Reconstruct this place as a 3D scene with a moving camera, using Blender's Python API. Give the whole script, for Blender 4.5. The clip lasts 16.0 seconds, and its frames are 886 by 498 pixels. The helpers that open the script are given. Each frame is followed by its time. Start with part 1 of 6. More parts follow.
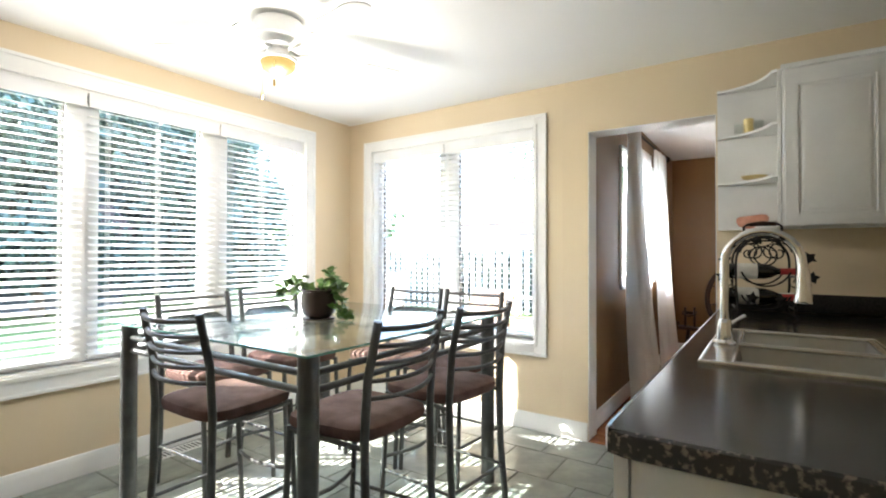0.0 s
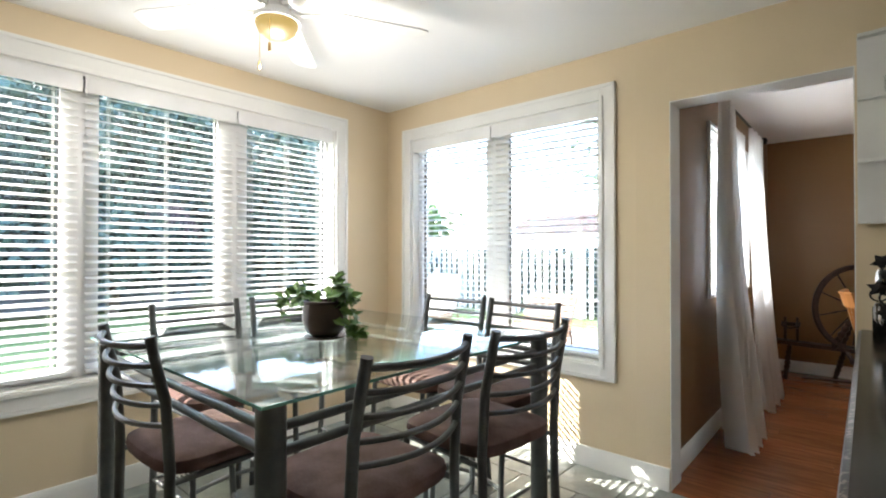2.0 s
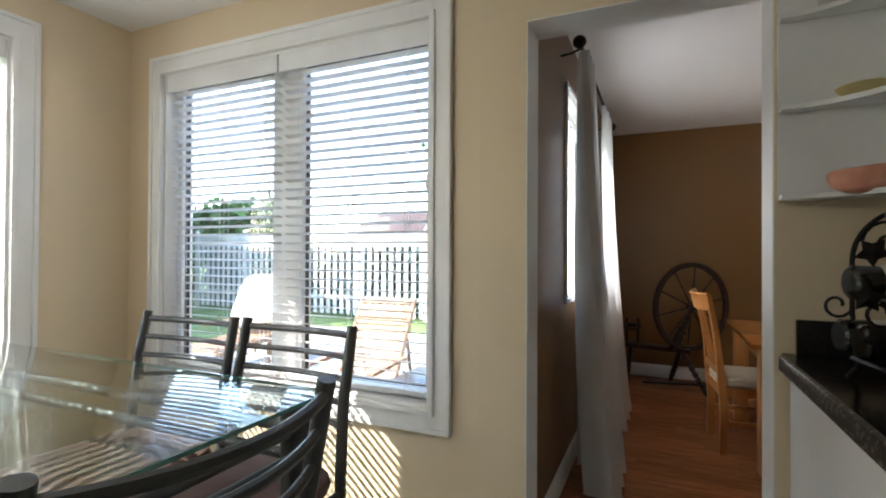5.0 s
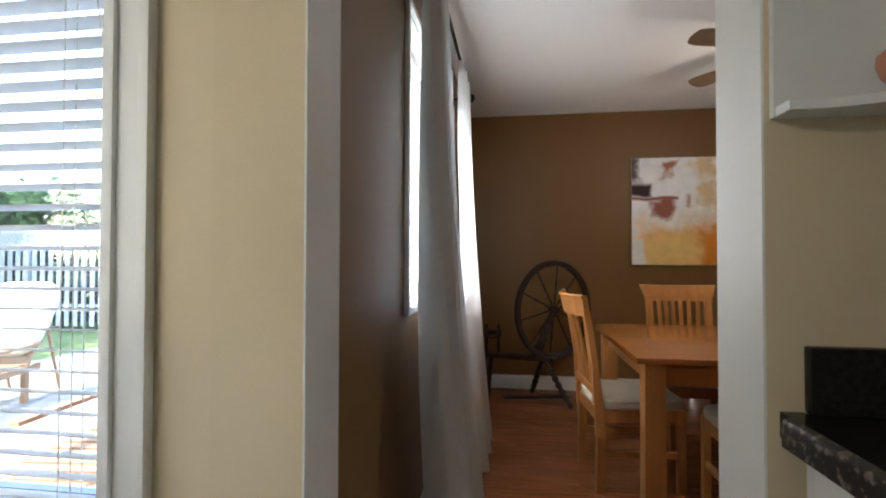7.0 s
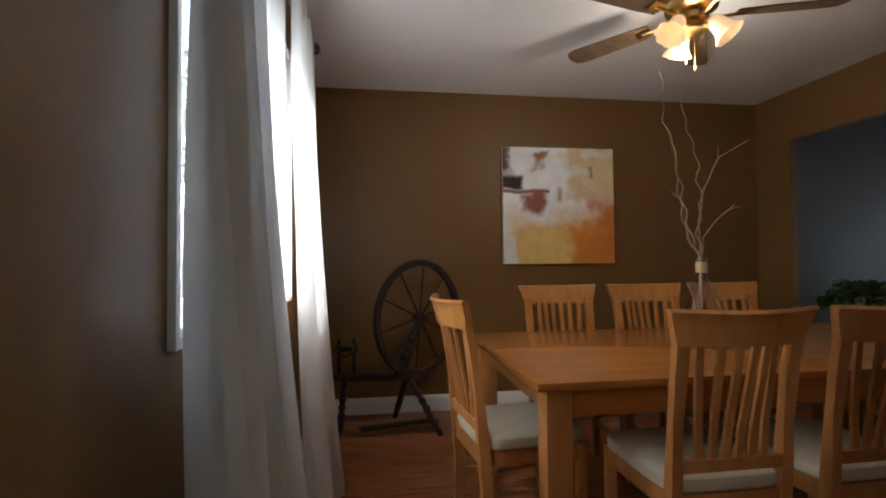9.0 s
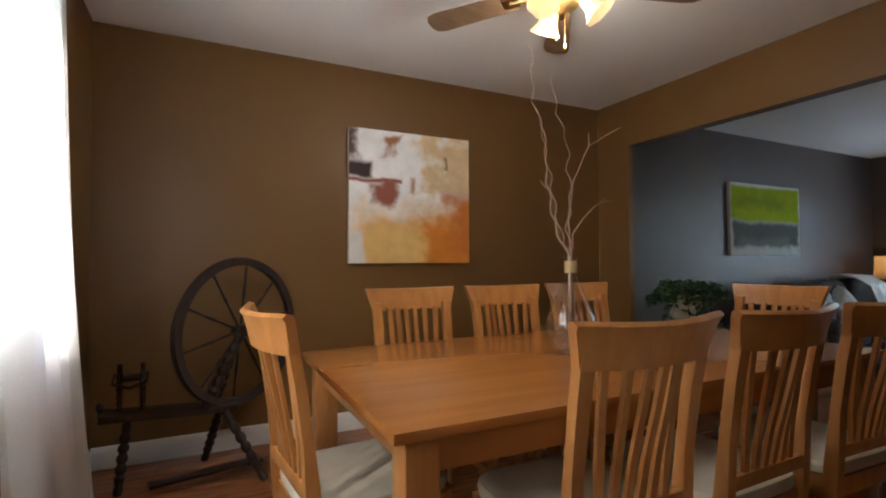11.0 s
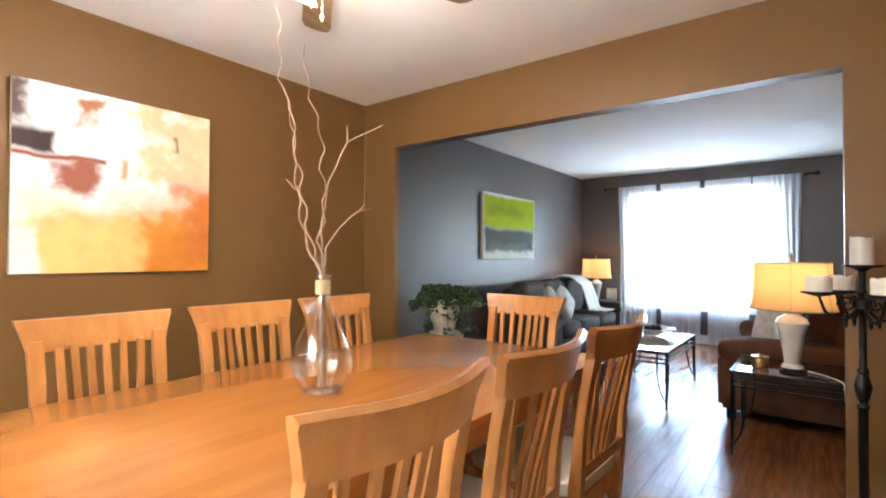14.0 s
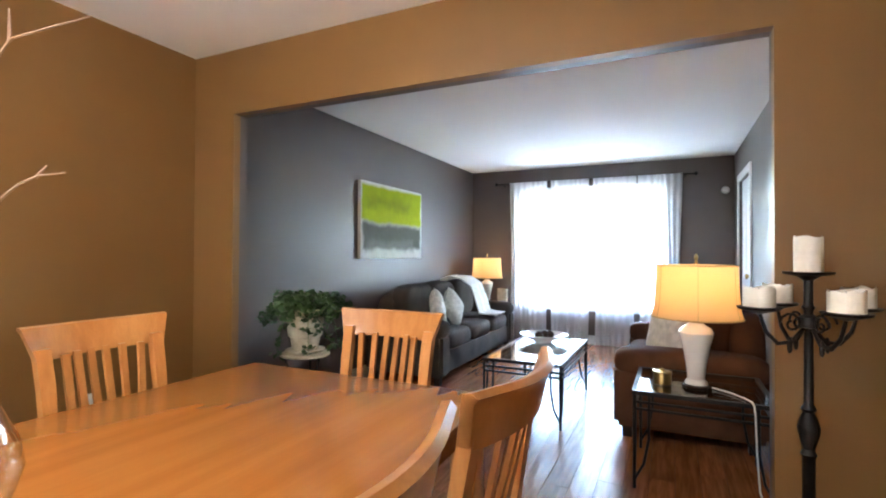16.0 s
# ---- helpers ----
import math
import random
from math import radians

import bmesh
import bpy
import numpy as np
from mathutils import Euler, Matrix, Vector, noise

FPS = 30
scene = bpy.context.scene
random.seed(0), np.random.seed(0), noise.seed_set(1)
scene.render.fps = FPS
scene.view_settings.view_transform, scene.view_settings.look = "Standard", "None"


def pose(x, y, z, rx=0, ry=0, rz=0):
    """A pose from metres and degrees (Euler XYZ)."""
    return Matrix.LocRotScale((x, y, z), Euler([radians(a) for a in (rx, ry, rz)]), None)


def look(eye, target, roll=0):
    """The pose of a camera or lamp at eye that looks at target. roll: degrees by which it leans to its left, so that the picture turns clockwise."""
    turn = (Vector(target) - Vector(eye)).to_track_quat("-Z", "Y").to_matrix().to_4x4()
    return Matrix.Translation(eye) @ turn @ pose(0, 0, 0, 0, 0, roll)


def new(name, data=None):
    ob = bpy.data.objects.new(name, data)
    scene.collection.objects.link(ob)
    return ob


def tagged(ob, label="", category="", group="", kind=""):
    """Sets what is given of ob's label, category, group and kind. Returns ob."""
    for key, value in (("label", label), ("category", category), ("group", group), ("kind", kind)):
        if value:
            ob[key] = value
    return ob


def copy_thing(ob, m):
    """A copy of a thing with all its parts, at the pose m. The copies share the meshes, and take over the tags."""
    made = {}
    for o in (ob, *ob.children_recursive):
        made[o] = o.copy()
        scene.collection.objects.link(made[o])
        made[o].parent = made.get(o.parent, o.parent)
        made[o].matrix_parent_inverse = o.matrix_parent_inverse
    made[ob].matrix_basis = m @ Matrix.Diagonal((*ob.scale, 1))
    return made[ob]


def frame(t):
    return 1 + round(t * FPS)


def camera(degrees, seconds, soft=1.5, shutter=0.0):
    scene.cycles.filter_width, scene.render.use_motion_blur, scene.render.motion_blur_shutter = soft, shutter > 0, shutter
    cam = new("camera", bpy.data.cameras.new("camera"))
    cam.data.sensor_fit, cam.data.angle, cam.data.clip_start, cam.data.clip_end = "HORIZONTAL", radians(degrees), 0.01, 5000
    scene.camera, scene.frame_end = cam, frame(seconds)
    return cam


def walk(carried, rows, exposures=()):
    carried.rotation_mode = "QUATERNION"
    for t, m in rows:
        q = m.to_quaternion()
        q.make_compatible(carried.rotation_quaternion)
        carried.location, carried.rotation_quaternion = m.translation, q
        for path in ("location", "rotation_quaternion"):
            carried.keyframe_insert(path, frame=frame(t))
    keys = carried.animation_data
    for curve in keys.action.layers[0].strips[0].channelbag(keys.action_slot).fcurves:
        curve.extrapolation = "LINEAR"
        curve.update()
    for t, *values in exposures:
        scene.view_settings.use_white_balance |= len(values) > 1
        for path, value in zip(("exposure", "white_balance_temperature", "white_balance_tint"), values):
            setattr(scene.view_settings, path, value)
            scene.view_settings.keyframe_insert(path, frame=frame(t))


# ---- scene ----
cam = camera(84.8, 16.0, soft=2.0)
PATH = [
    (0, (3.171, -3.187, 1.225), (2.052, -1.529, 1.247), 0.1),
    (0.5, (3.142, -3.109, 1.235), (1.916, -1.53, 1.256), -0.0),
    (1, (3.089, -3.018, 1.226), (1.799, -1.49, 1.246), 0.1),
    (1.5, (3.033, -2.854, 1.228), (1.722, -1.344, 1.243), 0.1),
    (2, (2.954, -2.689, 1.239), (1.636, -1.185, 1.257), 0.0),
    (2.5, (2.859, -2.528, 1.238), (1.549, -1.016, 1.248), 0.1),
    (3, (2.773, -2.375, 1.227), (1.523, -0.814, 1.245), 0.1),
    (3.5, (2.702, -2.217, 1.217), (1.542, -0.587, 1.228), 0.1),
    (4, (2.664, -2.05, 1.225), (1.597, -0.359, 1.236), 0.2),
    (4.5, (2.639, -1.878, 1.207), (1.687, -0.12, 1.223), 0.2),
    (5, (2.609, -1.693, 1.204), (1.793, 0.133, 1.222), 0.3),
    (5.2, (2.607, -1.616, 1.202), (1.847, 0.234, 1.21), 0.2),
    (7.5, (2.524, -0.599, 1.144), (2.37, 1.395, 1.181), 0.1),
    (8, (2.535, -0.432, 1.15), (2.514, 1.567, 1.176), 0.0),
    (8.5, (2.534, -0.273, 1.120), (2.665, 1.722, 1.163), -0.3),
    (11, (2.69, 0.386, 1.097), (3.574, 2.179, 1.153), -0.3),
    (11.5, (2.694, 0.371, 1.144), (3.72, 2.088, 1.173), 0.1),
    (12, (2.721, 0.414, 1.151), (3.886, 2.039, 1.183), 0.1),
    (12.5, (2.753, 0.442, 1.166), (4.041, 1.972, 1.19), 0.3),
    (13, (2.813, 0.476, 1.166), (4.203, 1.913, 1.191), 0.3),
    (13.5, (2.885, 0.548, 1.171), (4.382, 1.874, 1.198), 0.3),
    (14, (2.991, 0.632, 1.183), (4.581, 1.845, 1.214), 0.2),
    (14.5, (3.12, 0.713, 1.195), (4.787, 1.818, 1.221), 0.2),
    (15, (3.279, 0.779, 1.195), (5.011, 1.778, 1.22), 0.3),
    (15.5, (3.47, 0.825, 1.205), (5.248, 1.741, 1.232), 0.2),
    (16, (3.68, 0.855, 1.204), (5.49, 1.707, 1.225), 0.3),
]
EXPOSURES = [(0.0, 4.9), (2.0, 4.35), (3.5, 3.95), (5.0, 3.65), (7.5, 4.0), (8.5, 3.7), (11.0, 4.25), (11.5, 5.15), (12.2, 5.7), (14.0, 6.05), (16.0, 6.1)]
walk(cam, [(t, look(eye, target, roll)) for t, eye, target, roll in PATH], EXPOSURES)

# ---- world and sun ----
SUN_TRAVEL = Vector((2.0, 1.3, -1.85)).normalized()
world = bpy.data.worlds.new("sky")
scene.world = world
world.use_nodes = True
wn = world.node_tree.nodes
sky = wn.new("ShaderNodeTexSky")
sky.sky_type = "NISHITA"
sky.sun_disc = False
sky.sun_elevation = math.asin(-SUN_TRAVEL.z)
sky.sun_rotation = math.atan2(-SUN_TRAVEL.x, -SUN_TRAVEL.y)
world.node_tree.links.new(sky.outputs[0], wn["Background"].inputs[0])
wn["Background"].inputs[1].default_value = 0.15
sun = new("sun", bpy.data.lights.new("sun", "SUN"))
sun.data.energy, sun.data.angle, sun.data.color = 2.0, radians(0.3), (1.0, 0.95, 0.88)
sun.matrix_world = look((0, 0, 0), SUN_TRAVEL)
sun.location = (-8, -4, 9)
# daylight standing in the two curtained windows
for nm, x, y, z, w, h, e, aim in (("daylight_living", 10.585, 1.875, 1.29, 1.72, 1.44, 0.48, -1), ("daylight_dining", 2.02, 1.655, 1.535, 1.24, 1.02, 0.36, 1)):
    day = new(nm, bpy.data.lights.new(nm, "AREA"))
    day.data.shape, day.data.size, day.data.size_y, day.data.energy, day.data.color = "RECTANGLE", w, h, e, (0.86, 0.93, 1.0)
    day.matrix_world = look((x, y, z), (x + aim, y, z))


# ---- materials ----
def mat(name, color, rough=0.6, metal=0.0, color2=None, scale=8.0, stretch=(1, 1, 1), bump=0.0, bump_scale=60.0,
        mixlo=0.35, mixhi=0.65, vary=0.0, spec=0.5, coat=0.0, rough_var=0.0, fine=0.12):
    m = bpy.data.materials.new(name)
    m.use_nodes = True
    nt = m.node_tree
    b = nt.nodes["Principled BSDF"]
    b.inputs["Roughness"].default_value = rough
    b.inputs["Metallic"].default_value = metal
    b.inputs["Specular IOR Level"].default_value = spec
    b.inputs["Coat Weight"].default_value = coat
    b.inputs["Coat Roughness"].default_value = 0.15
    tc = nt.nodes.new("ShaderNodeTexCoord")
    mp = nt.nodes.new("ShaderNodeMapping")
    mp.inputs["Scale"].default_value = stretch
    nt.links.new(tc.outputs["Object"], mp.inputs[0])
    info = nt.nodes.new("ShaderNodeObjectInfo")
    off = nt.nodes.new("ShaderNodeVectorMath")
    off.operation = "MULTIPLY_ADD"
    off.inputs[1].default_value = (1, 1, 1)
    cmb = nt.nodes.new("ShaderNodeCombineXYZ")
    mul = nt.nodes.new("ShaderNodeMath")
    mul.operation = "MULTIPLY"
    mul.inputs[1].default_value = 37.0
    nt.links.new(info.outputs["Random"], mul.inputs[0])
    for k in range(3):
        nt.links.new(mul.outputs[0], cmb.inputs[k])
    nt.links.new(mp.outputs[0], off.inputs[0])
    nt.links.new(cmb.outputs[0], off.inputs[2])
    n = nt.nodes.new("ShaderNodeTexNoise")
    n.inputs["Scale"].default_value = scale
    n.inputs["Detail"].default_value = 6
    nt.links.new(off.outputs[0], n.inputs["Vector"])
    ramp = nt.nodes.new("ShaderNodeMapRange")
    ramp.inputs[1].default_value, ramp.inputs[2].default_value = mixlo, mixhi
    nt.links.new(n.outputs[0], ramp.inputs[0])
    mix = nt.nodes.new("ShaderNodeMix")
    mix.data_type = "RGBA"
    c2 = color2 or tuple(c * 0.88 for c in color)
    mix.inputs[6].default_value = (*color, 1)
    mix.inputs[7].default_value = (*c2, 1)
    nt.links.new(ramp.outputs[0], mix.inputs[0])
    out = mix.outputs[2]
    n2 = nt.nodes.new("ShaderNodeTexNoise")
    n2.inputs["Scale"].default_value = bump_scale
    n2.inputs["Detail"].default_value = 4
    nt.links.new(off.outputs[0], n2.inputs["Vector"])
    hsv = nt.nodes.new("ShaderNodeHueSaturation")
    val = nt.nodes.new("ShaderNodeMath")
    val.operation = "MULTIPLY_ADD"
    val.inputs[1].default_value = fine * 2
    nt.links.new(n2.outputs[0], val.inputs[0])
    v2 = nt.nodes.new("ShaderNodeMath")
    v2.operation = "MULTIPLY_ADD"
    v2.inputs[1].default_value = vary
    v2.inputs[2].default_value = 1.0 - fine - vary / 2
    nt.links.new(info.outputs["Random"], v2.inputs[0])
    nt.links.new(v2.outputs[0], val.inputs[2])
    nt.links.new(val.outputs[0], hsv.inputs["Value"])
    nt.links.new(out, hsv.inputs["Color"])
    nt.links.new(hsv.outputs[0], b.inputs["Base Color"])
    if rough_var:
        rr = nt.nodes.new("ShaderNodeMapRange")
        rr.inputs[3].default_value, rr.inputs[4].default_value = rough - rough_var, rough + rough_var
        nt.links.new(n.outputs[0], rr.inputs[0])
        nt.links.new(rr.outputs[0], b.inputs["Roughness"])
    if bump:
        bp = nt.nodes.new("ShaderNodeBump")
        bp.inputs["Strength"].default_value = bump
        bp.inputs["Distance"].default_value = 0.004
        nt.links.new(n2.outputs[0], bp.inputs["Height"])
        nt.links.new(bp.outputs[0], b.inputs["Normal"])
    return m


def glass_mat(name, tint=(0.95, 0.98, 0.97), rough=0.0, ior=1.45, body=0.0):
    """Clear pane: straight-through glass with a Fresnel gloss."""
    m = bpy.data.materials.new(name)
    m.use_nodes = True
    nt = m.node_tree
    nt.nodes.clear()
    out = nt.nodes.new("ShaderNodeOutputMaterial")
    tr = nt.nodes.new("ShaderNodeBsdfTransparent")
    tr.inputs[0].default_value = (*tint, 1)
    gl = nt.nodes.new("ShaderNodeBsdfGlossy")
    gl.inputs["Roughness"].default_value = rough
    lw = nt.nodes.new("ShaderNodeLayerWeight")
    lw.inputs[0].default_value = 0.5
    pw = nt.nodes.new("ShaderNodeMath")
    pw.operation = "POWER"
    pw.inputs[1].default_value = 4.0
    fr = nt.nodes.new("ShaderNodeMath")
    fr.operation = "MULTIPLY_ADD"
    f0 = ((ior - 1) / (ior + 1)) ** 2
    fr.inputs[1].default_value, fr.inputs[2].default_value = 1 - f0, f0
    nt.links.new(lw.outputs["Facing"], pw.inputs[0])
    nt.links.new(pw.outputs[0], fr.inputs[0])
    mx = nt.nodes.new("ShaderNodeMixShader")
    nt.links.new(fr.outputs[0], mx.inputs[0])
    nt.links.new(tr.outputs[0], mx.inputs[1])
    nt.links.new(gl.outputs[0], mx.inputs[2])
    nt.links.new(mx.outputs[0], out.inputs[0])
    return m


def cloth_mat(name, color, trans=0.5, clear=0.0, scale=250.0):
    """Woven cloth that lets light through."""
    m = bpy.data.materials.new(name)
    m.use_nodes = True
    nt = m.node_tree
    nt.nodes.clear()
    out = nt.nodes.new("ShaderNodeOutputMaterial")
    tc = nt.nodes.new("ShaderNodeTexCoord")
    n = nt.nodes.new("ShaderNodeTexNoise")
    n.inputs["Scale"].default_value = scale
    nt.links.new(tc.outputs["Object"], n.inputs["Vector"])
    mr = nt.nodes.new("ShaderNodeMix")
    mr.data_type = "RGBA"
    mr.inputs[6].default_value = (*[c * 0.9 for c in color], 1)
    mr.inputs[7].default_value = (*color, 1)
    nt.links.new(n.outputs[0], mr.inputs[0])
    d = nt.nodes.new("ShaderNodeBsdfDiffuse")
    t = nt.nodes.new("ShaderNodeBsdfTranslucent")
    nt.links.new(mr.outputs[2], d.inputs[0])
    nt.links.new(mr.outputs[2], t.inputs[0])
    mx = nt.nodes.new("ShaderNodeMixShader")
    mx.inputs[0].default_value = trans
    nt.links.new(d.outputs[0], mx.inputs[1])
    nt.links.new(t.outputs[0], mx.inputs[2])
    last = mx
    if clear:
        tr = nt.nodes.new("ShaderNodeBsdfTransparent")
        m2 = nt.nodes.new("ShaderNodeMixShader")
        m2.inputs[0].default_value = clear
        nt.links.new(mx.outputs[0], m2.inputs[1])
        nt.links.new(tr.outputs[0], m2.inputs[2])
        last = m2
    nt.links.new(last.outputs[0], out.inputs[0])
    return m


def glow_mat(name, color, strength, body=1.0):
    m = bpy.data.materials.new(name)
    m.use_nodes = True
    b = m.node_tree.nodes["Principled BSDF"]
    b.inputs["Base Color"].default_value = (*[c * body for c in color], 1)
    b.inputs["Emission Color"].default_value = (*color, 1)
    b.inputs["Emission Strength"].default_value = strength
    return m


def canvas_mat(name, ground, patches, streak=6.0):
    """A painted canvas: patches of colour with ragged edges, (colour, x0, x1, z0, z1, raggedness, softness)."""
    m = bpy.data.materials.new(name)
    m.use_nodes = True
    nt = m.node_tree
    b = nt.nodes["Principled BSDF"]
    b.inputs["Roughness"].default_value = 0.85
    b.inputs["Specular IOR Level"].default_value = 0.2
    tc = nt.nodes.new("ShaderNodeTexCoord")
    n = nt.nodes.new("ShaderNodeTexNoise")
    n.inputs["Scale"].default_value = streak
    n.inputs["Detail"].default_value = 7
    nt.links.new(tc.outputs["Object"], n.inputs["Vector"])
    last = None

    def math_node(op, a, bb):
        k = nt.nodes.new("ShaderNodeMath")
        k.operation = op
        for idx, v in enumerate((a, bb)):
            if isinstance(v, (int, float)):
                k.inputs[idx].default_value = v
            else:
                nt.links.new(v, k.inputs[idx])
        return k.outputs[0]

    for col, x0, x1, z0, z1, rag, soft in patches:
        sub = nt.nodes.new("ShaderNodeVectorMath")
        sub.operation = "SUBTRACT"
        sub.inputs[1].default_value = (0.5, 0.5, 0.5)
        nt.links.new(n.outputs["Color"], sub.inputs[0])
        sc = nt.nodes.new("ShaderNodeVectorMath")
        sc.operation = "SCALE"
        sc.inputs["Scale"].default_value = rag
        nt.links.new(sub.outputs[0], sc.inputs[0])
        add = nt.nodes.new("ShaderNodeVectorMath")
        nt.links.new(sc.outputs[0], add.inputs[0])
        nt.links.new(tc.outputs["Object"], add.inputs[1])
        sp = nt.nodes.new("ShaderNodeSeparateXYZ")
        nt.links.new(add.outputs[0], sp.inputs[0])
        dx = math_node("MINIMUM", math_node("SUBTRACT", sp.outputs[0], x0), math_node("SUBTRACT", x1, sp.outputs[0]))
        dz = math_node("MINIMUM", math_node("SUBTRACT", sp.outputs[2], z0), math_node("SUBTRACT", z1, sp.outputs[2]))
        r = nt.nodes.new("ShaderNodeMapRange")
        r.interpolation_type = "SMOOTHSTEP"
        r.inputs[1].default_value, r.inputs[2].default_value = -soft, soft
        nt.links.new(math_node("MINIMUM", dx, dz), r.inputs[0])
        mx = nt.nodes.new("ShaderNodeMix")
        mx.data_type = "RGBA"
        if last is None:
            mx.inputs[6].default_value = (*ground, 1)
        else:
            nt.links.new(last, mx.inputs[6])
        mx.inputs[7].default_value = (*col, 1)
        nt.links.new(r.outputs[0], mx.inputs[0])
        last = mx.outputs[2]
    n3 = nt.nodes.new("ShaderNodeTexNoise")
    n3.inputs["Scale"].default_value = 14
    n3.inputs["Detail"].default_value = 8
    nt.links.new(tc.outputs["Object"], n3.inputs["Vector"])
    hs = nt.nodes.new("ShaderNodeHueSaturation")
    nt.links.new(math_node("ADD", math_node("MULTIPLY", n3.outputs[0], 0.35), 0.82), hs.inputs["Value"])
    nt.links.new(last, hs.inputs["Color"])
    nt.links.new(hs.outputs[0], b.inputs["Base Color"])
    return m


M = {}
M["beige"] = mat("beige wall paint", (0.70, 0.575, 0.395), 0.7, color2=(0.67, 0.545, 0.37), scale=1.3, bump=0.12, bump_scale=180, fine=0.03)
M["brown"] = mat("brown wall paint", (0.195, 0.098, 0.028), 0.42, color2=(0.180, 0.090, 0.026), scale=1.5, bump=0.15, bump_scale=160, fine=0.04)
M["taupe"] = mat("taupe wall paint", (0.105, 0.082, 0.072), 0.42, color2=(0.098, 0.076, 0.068), scale=1.5, bump=0.15, bump_scale=160, fine=0.04)
M["ceiling"] = mat("ceiling paint", (0.86, 0.855, 0.84), 0.9, color2=(0.84, 0.835, 0.82), scale=1.0, bump=0.2, bump_scale=220, fine=0.02)
M["white"] = mat("white trim paint", (0.80, 0.80, 0.78), 0.4, color2=(0.76, 0.76, 0.74), scale=3, fine=0.02)
M["vinyl"] = mat("white window vinyl", (0.82, 0.82, 0.82), 0.35, scale=4, fine=0.02)
M["slat"] = cloth_mat("white blind slat", (0.88, 0.88, 0.87), 0.42, 0.0, 40)
M["cord"] = mat("blind cord", (0.78, 0.77, 0.72), 0.8)
M["tile"] = mat("grey-green vinyl tile", (0.30, 0.315, 0.285), 0.34, color2=(0.20, 0.225, 0.205), scale=9, bump=0.3, bump_scale=25, vary=0.22, rough_var=0.1, mixlo=0.3, mixhi=0.7)
M["grout"] = mat("grey grout", (0.15, 0.15, 0.135), 0.8, scale=20)
M["plank"] = mat("red-brown laminate plank", (0.33, 0.125, 0.048), 0.24, color2=(0.21, 0.072, 0.027), scale=5, stretch=(0.8, 9, 9), bump_scale=14, vary=0.22, rough_var=0.04)
M["subfloor"] = mat("dark subfloor", (0.06, 0.03, 0.015), 0.8)
M["steel_dark"] = mat("dark grey powder-coated steel", (0.115, 0.12, 0.12), 0.38, 0.5, color2=(0.085, 0.088, 0.088), scale=14, bump=0.1, bump_scale=300)
M["suede"] = mat("brown microsuede", (0.165, 0.098, 0.084), 0.9, color2=(0.085, 0.046, 0.040), scale=9, bump=0.35, bump_scale=120, vary=0.12, spec=0.2)
M["glass"] = glass_mat("window glass", (0.96, 0.98, 0.98))
M["tableglass"] = glass_mat("table glass", (0.90, 0.955, 0.935), 0.0, 1.6)
M["glassedge"] = mat("green glass edge", (0.12, 0.32, 0.27), 0.1)
M["stone_black"] = mat("black laminate counter", (0.012, 0.0115, 0.0115), 0.17, spec=0.25, color2=(0.022, 0.020, 0.019), scale=90, bump_scale=240)
M["stone_edge"] = mat("speckled dark counter edge", (0.02, 0.018, 0.017), 0.3, color2=(0.20, 0.165, 0.14), scale=75, mixlo=0.53, mixhi=0.62)
M["stainless"] = mat("brushed stainless steel", (0.50, 0.49, 0.47), 0.40, 1.0, scale=3, fine=0.03)
M["steel_rim"] = mat("polished stainless rim", (0.66, 0.65, 0.63), 0.22, 1.0, scale=3, fine=0.02)
M["chrome"] = mat("chrome", (0.85, 0.85, 0.86), 0.06, 1.0)
M["cabinet"] = mat("white cabinet paint", (0.78, 0.775, 0.76), 0.38, scale=3, fine=0.02)
M["maple"] = mat("golden maple wood", (0.50, 0.222, 0.068), 0.30, color2=(0.41, 0.165, 0.045), scale=3.2, stretch=(7, 7, 1.0), bump=0.05, bump_scale=30, vary=0.14, coat=0.3)
M["maple_top"] = mat("golden maple table top", (0.41, 0.152, 0.034), 0.24, color2=(0.35, 0.125, 0.028), scale=2.0, stretch=(0.6, 7, 7), bump_scale=12, coat=0.25, fine=0.06)
M["fan_blade"] = mat("weathered oak fan blade", (0.20, 0.125, 0.070), 0.5, color2=(0.14, 0.085, 0.048), scale=4, stretch=(1, 7, 7), fine=0.08)
M["cream"] = mat("cream upholstery", (0.60, 0.54, 0.43), 0.9, scale=6, bump=0.35, bump_scale=350, spec=0.2)
M["walnut"] = mat("dark walnut wood", (0.045, 0.021, 0.012), 0.48, spec=0.25, color2=(0.028, 0.014, 0.009), scale=5, stretch=(6, 6, 1), bump=0.12, bump_scale=40, vary=0.2)
M["iron"] = mat("black wrought iron", (0.018, 0.018, 0.018), 0.45, 0.7, color2=(0.030, 0.027, 0.025), scale=25, bump=0.25, bump_scale=120)
M["wax"] = mat("ivory candle wax", (0.82, 0.78, 0.68), 0.5, scale=10, bump=0.2, bump_scale=50)
M["bottle"] = glass_mat("clear bottle glass", (0.95, 0.965, 0.96), 0.0, 1.5)
M["vase_glass"] = glass_mat("clear blown glass", (0.97, 0.98, 0.975), 0.0, 2.1)
M["cork"] = mat("raffia wrap", (0.50, 0.36, 0.18), 0.85, scale=40, bump=0.5, bump_scale=200)
M["twig"] = mat("curly willow bark", (0.38, 0.25, 0.165), 0.75, color2=(0.26, 0.16, 0.10), scale=14, bump=0.4, bump_scale=100)
M["curtain"] = cloth_mat("off-white linen curtain", (0.86, 0.855, 0.84), 0.62)
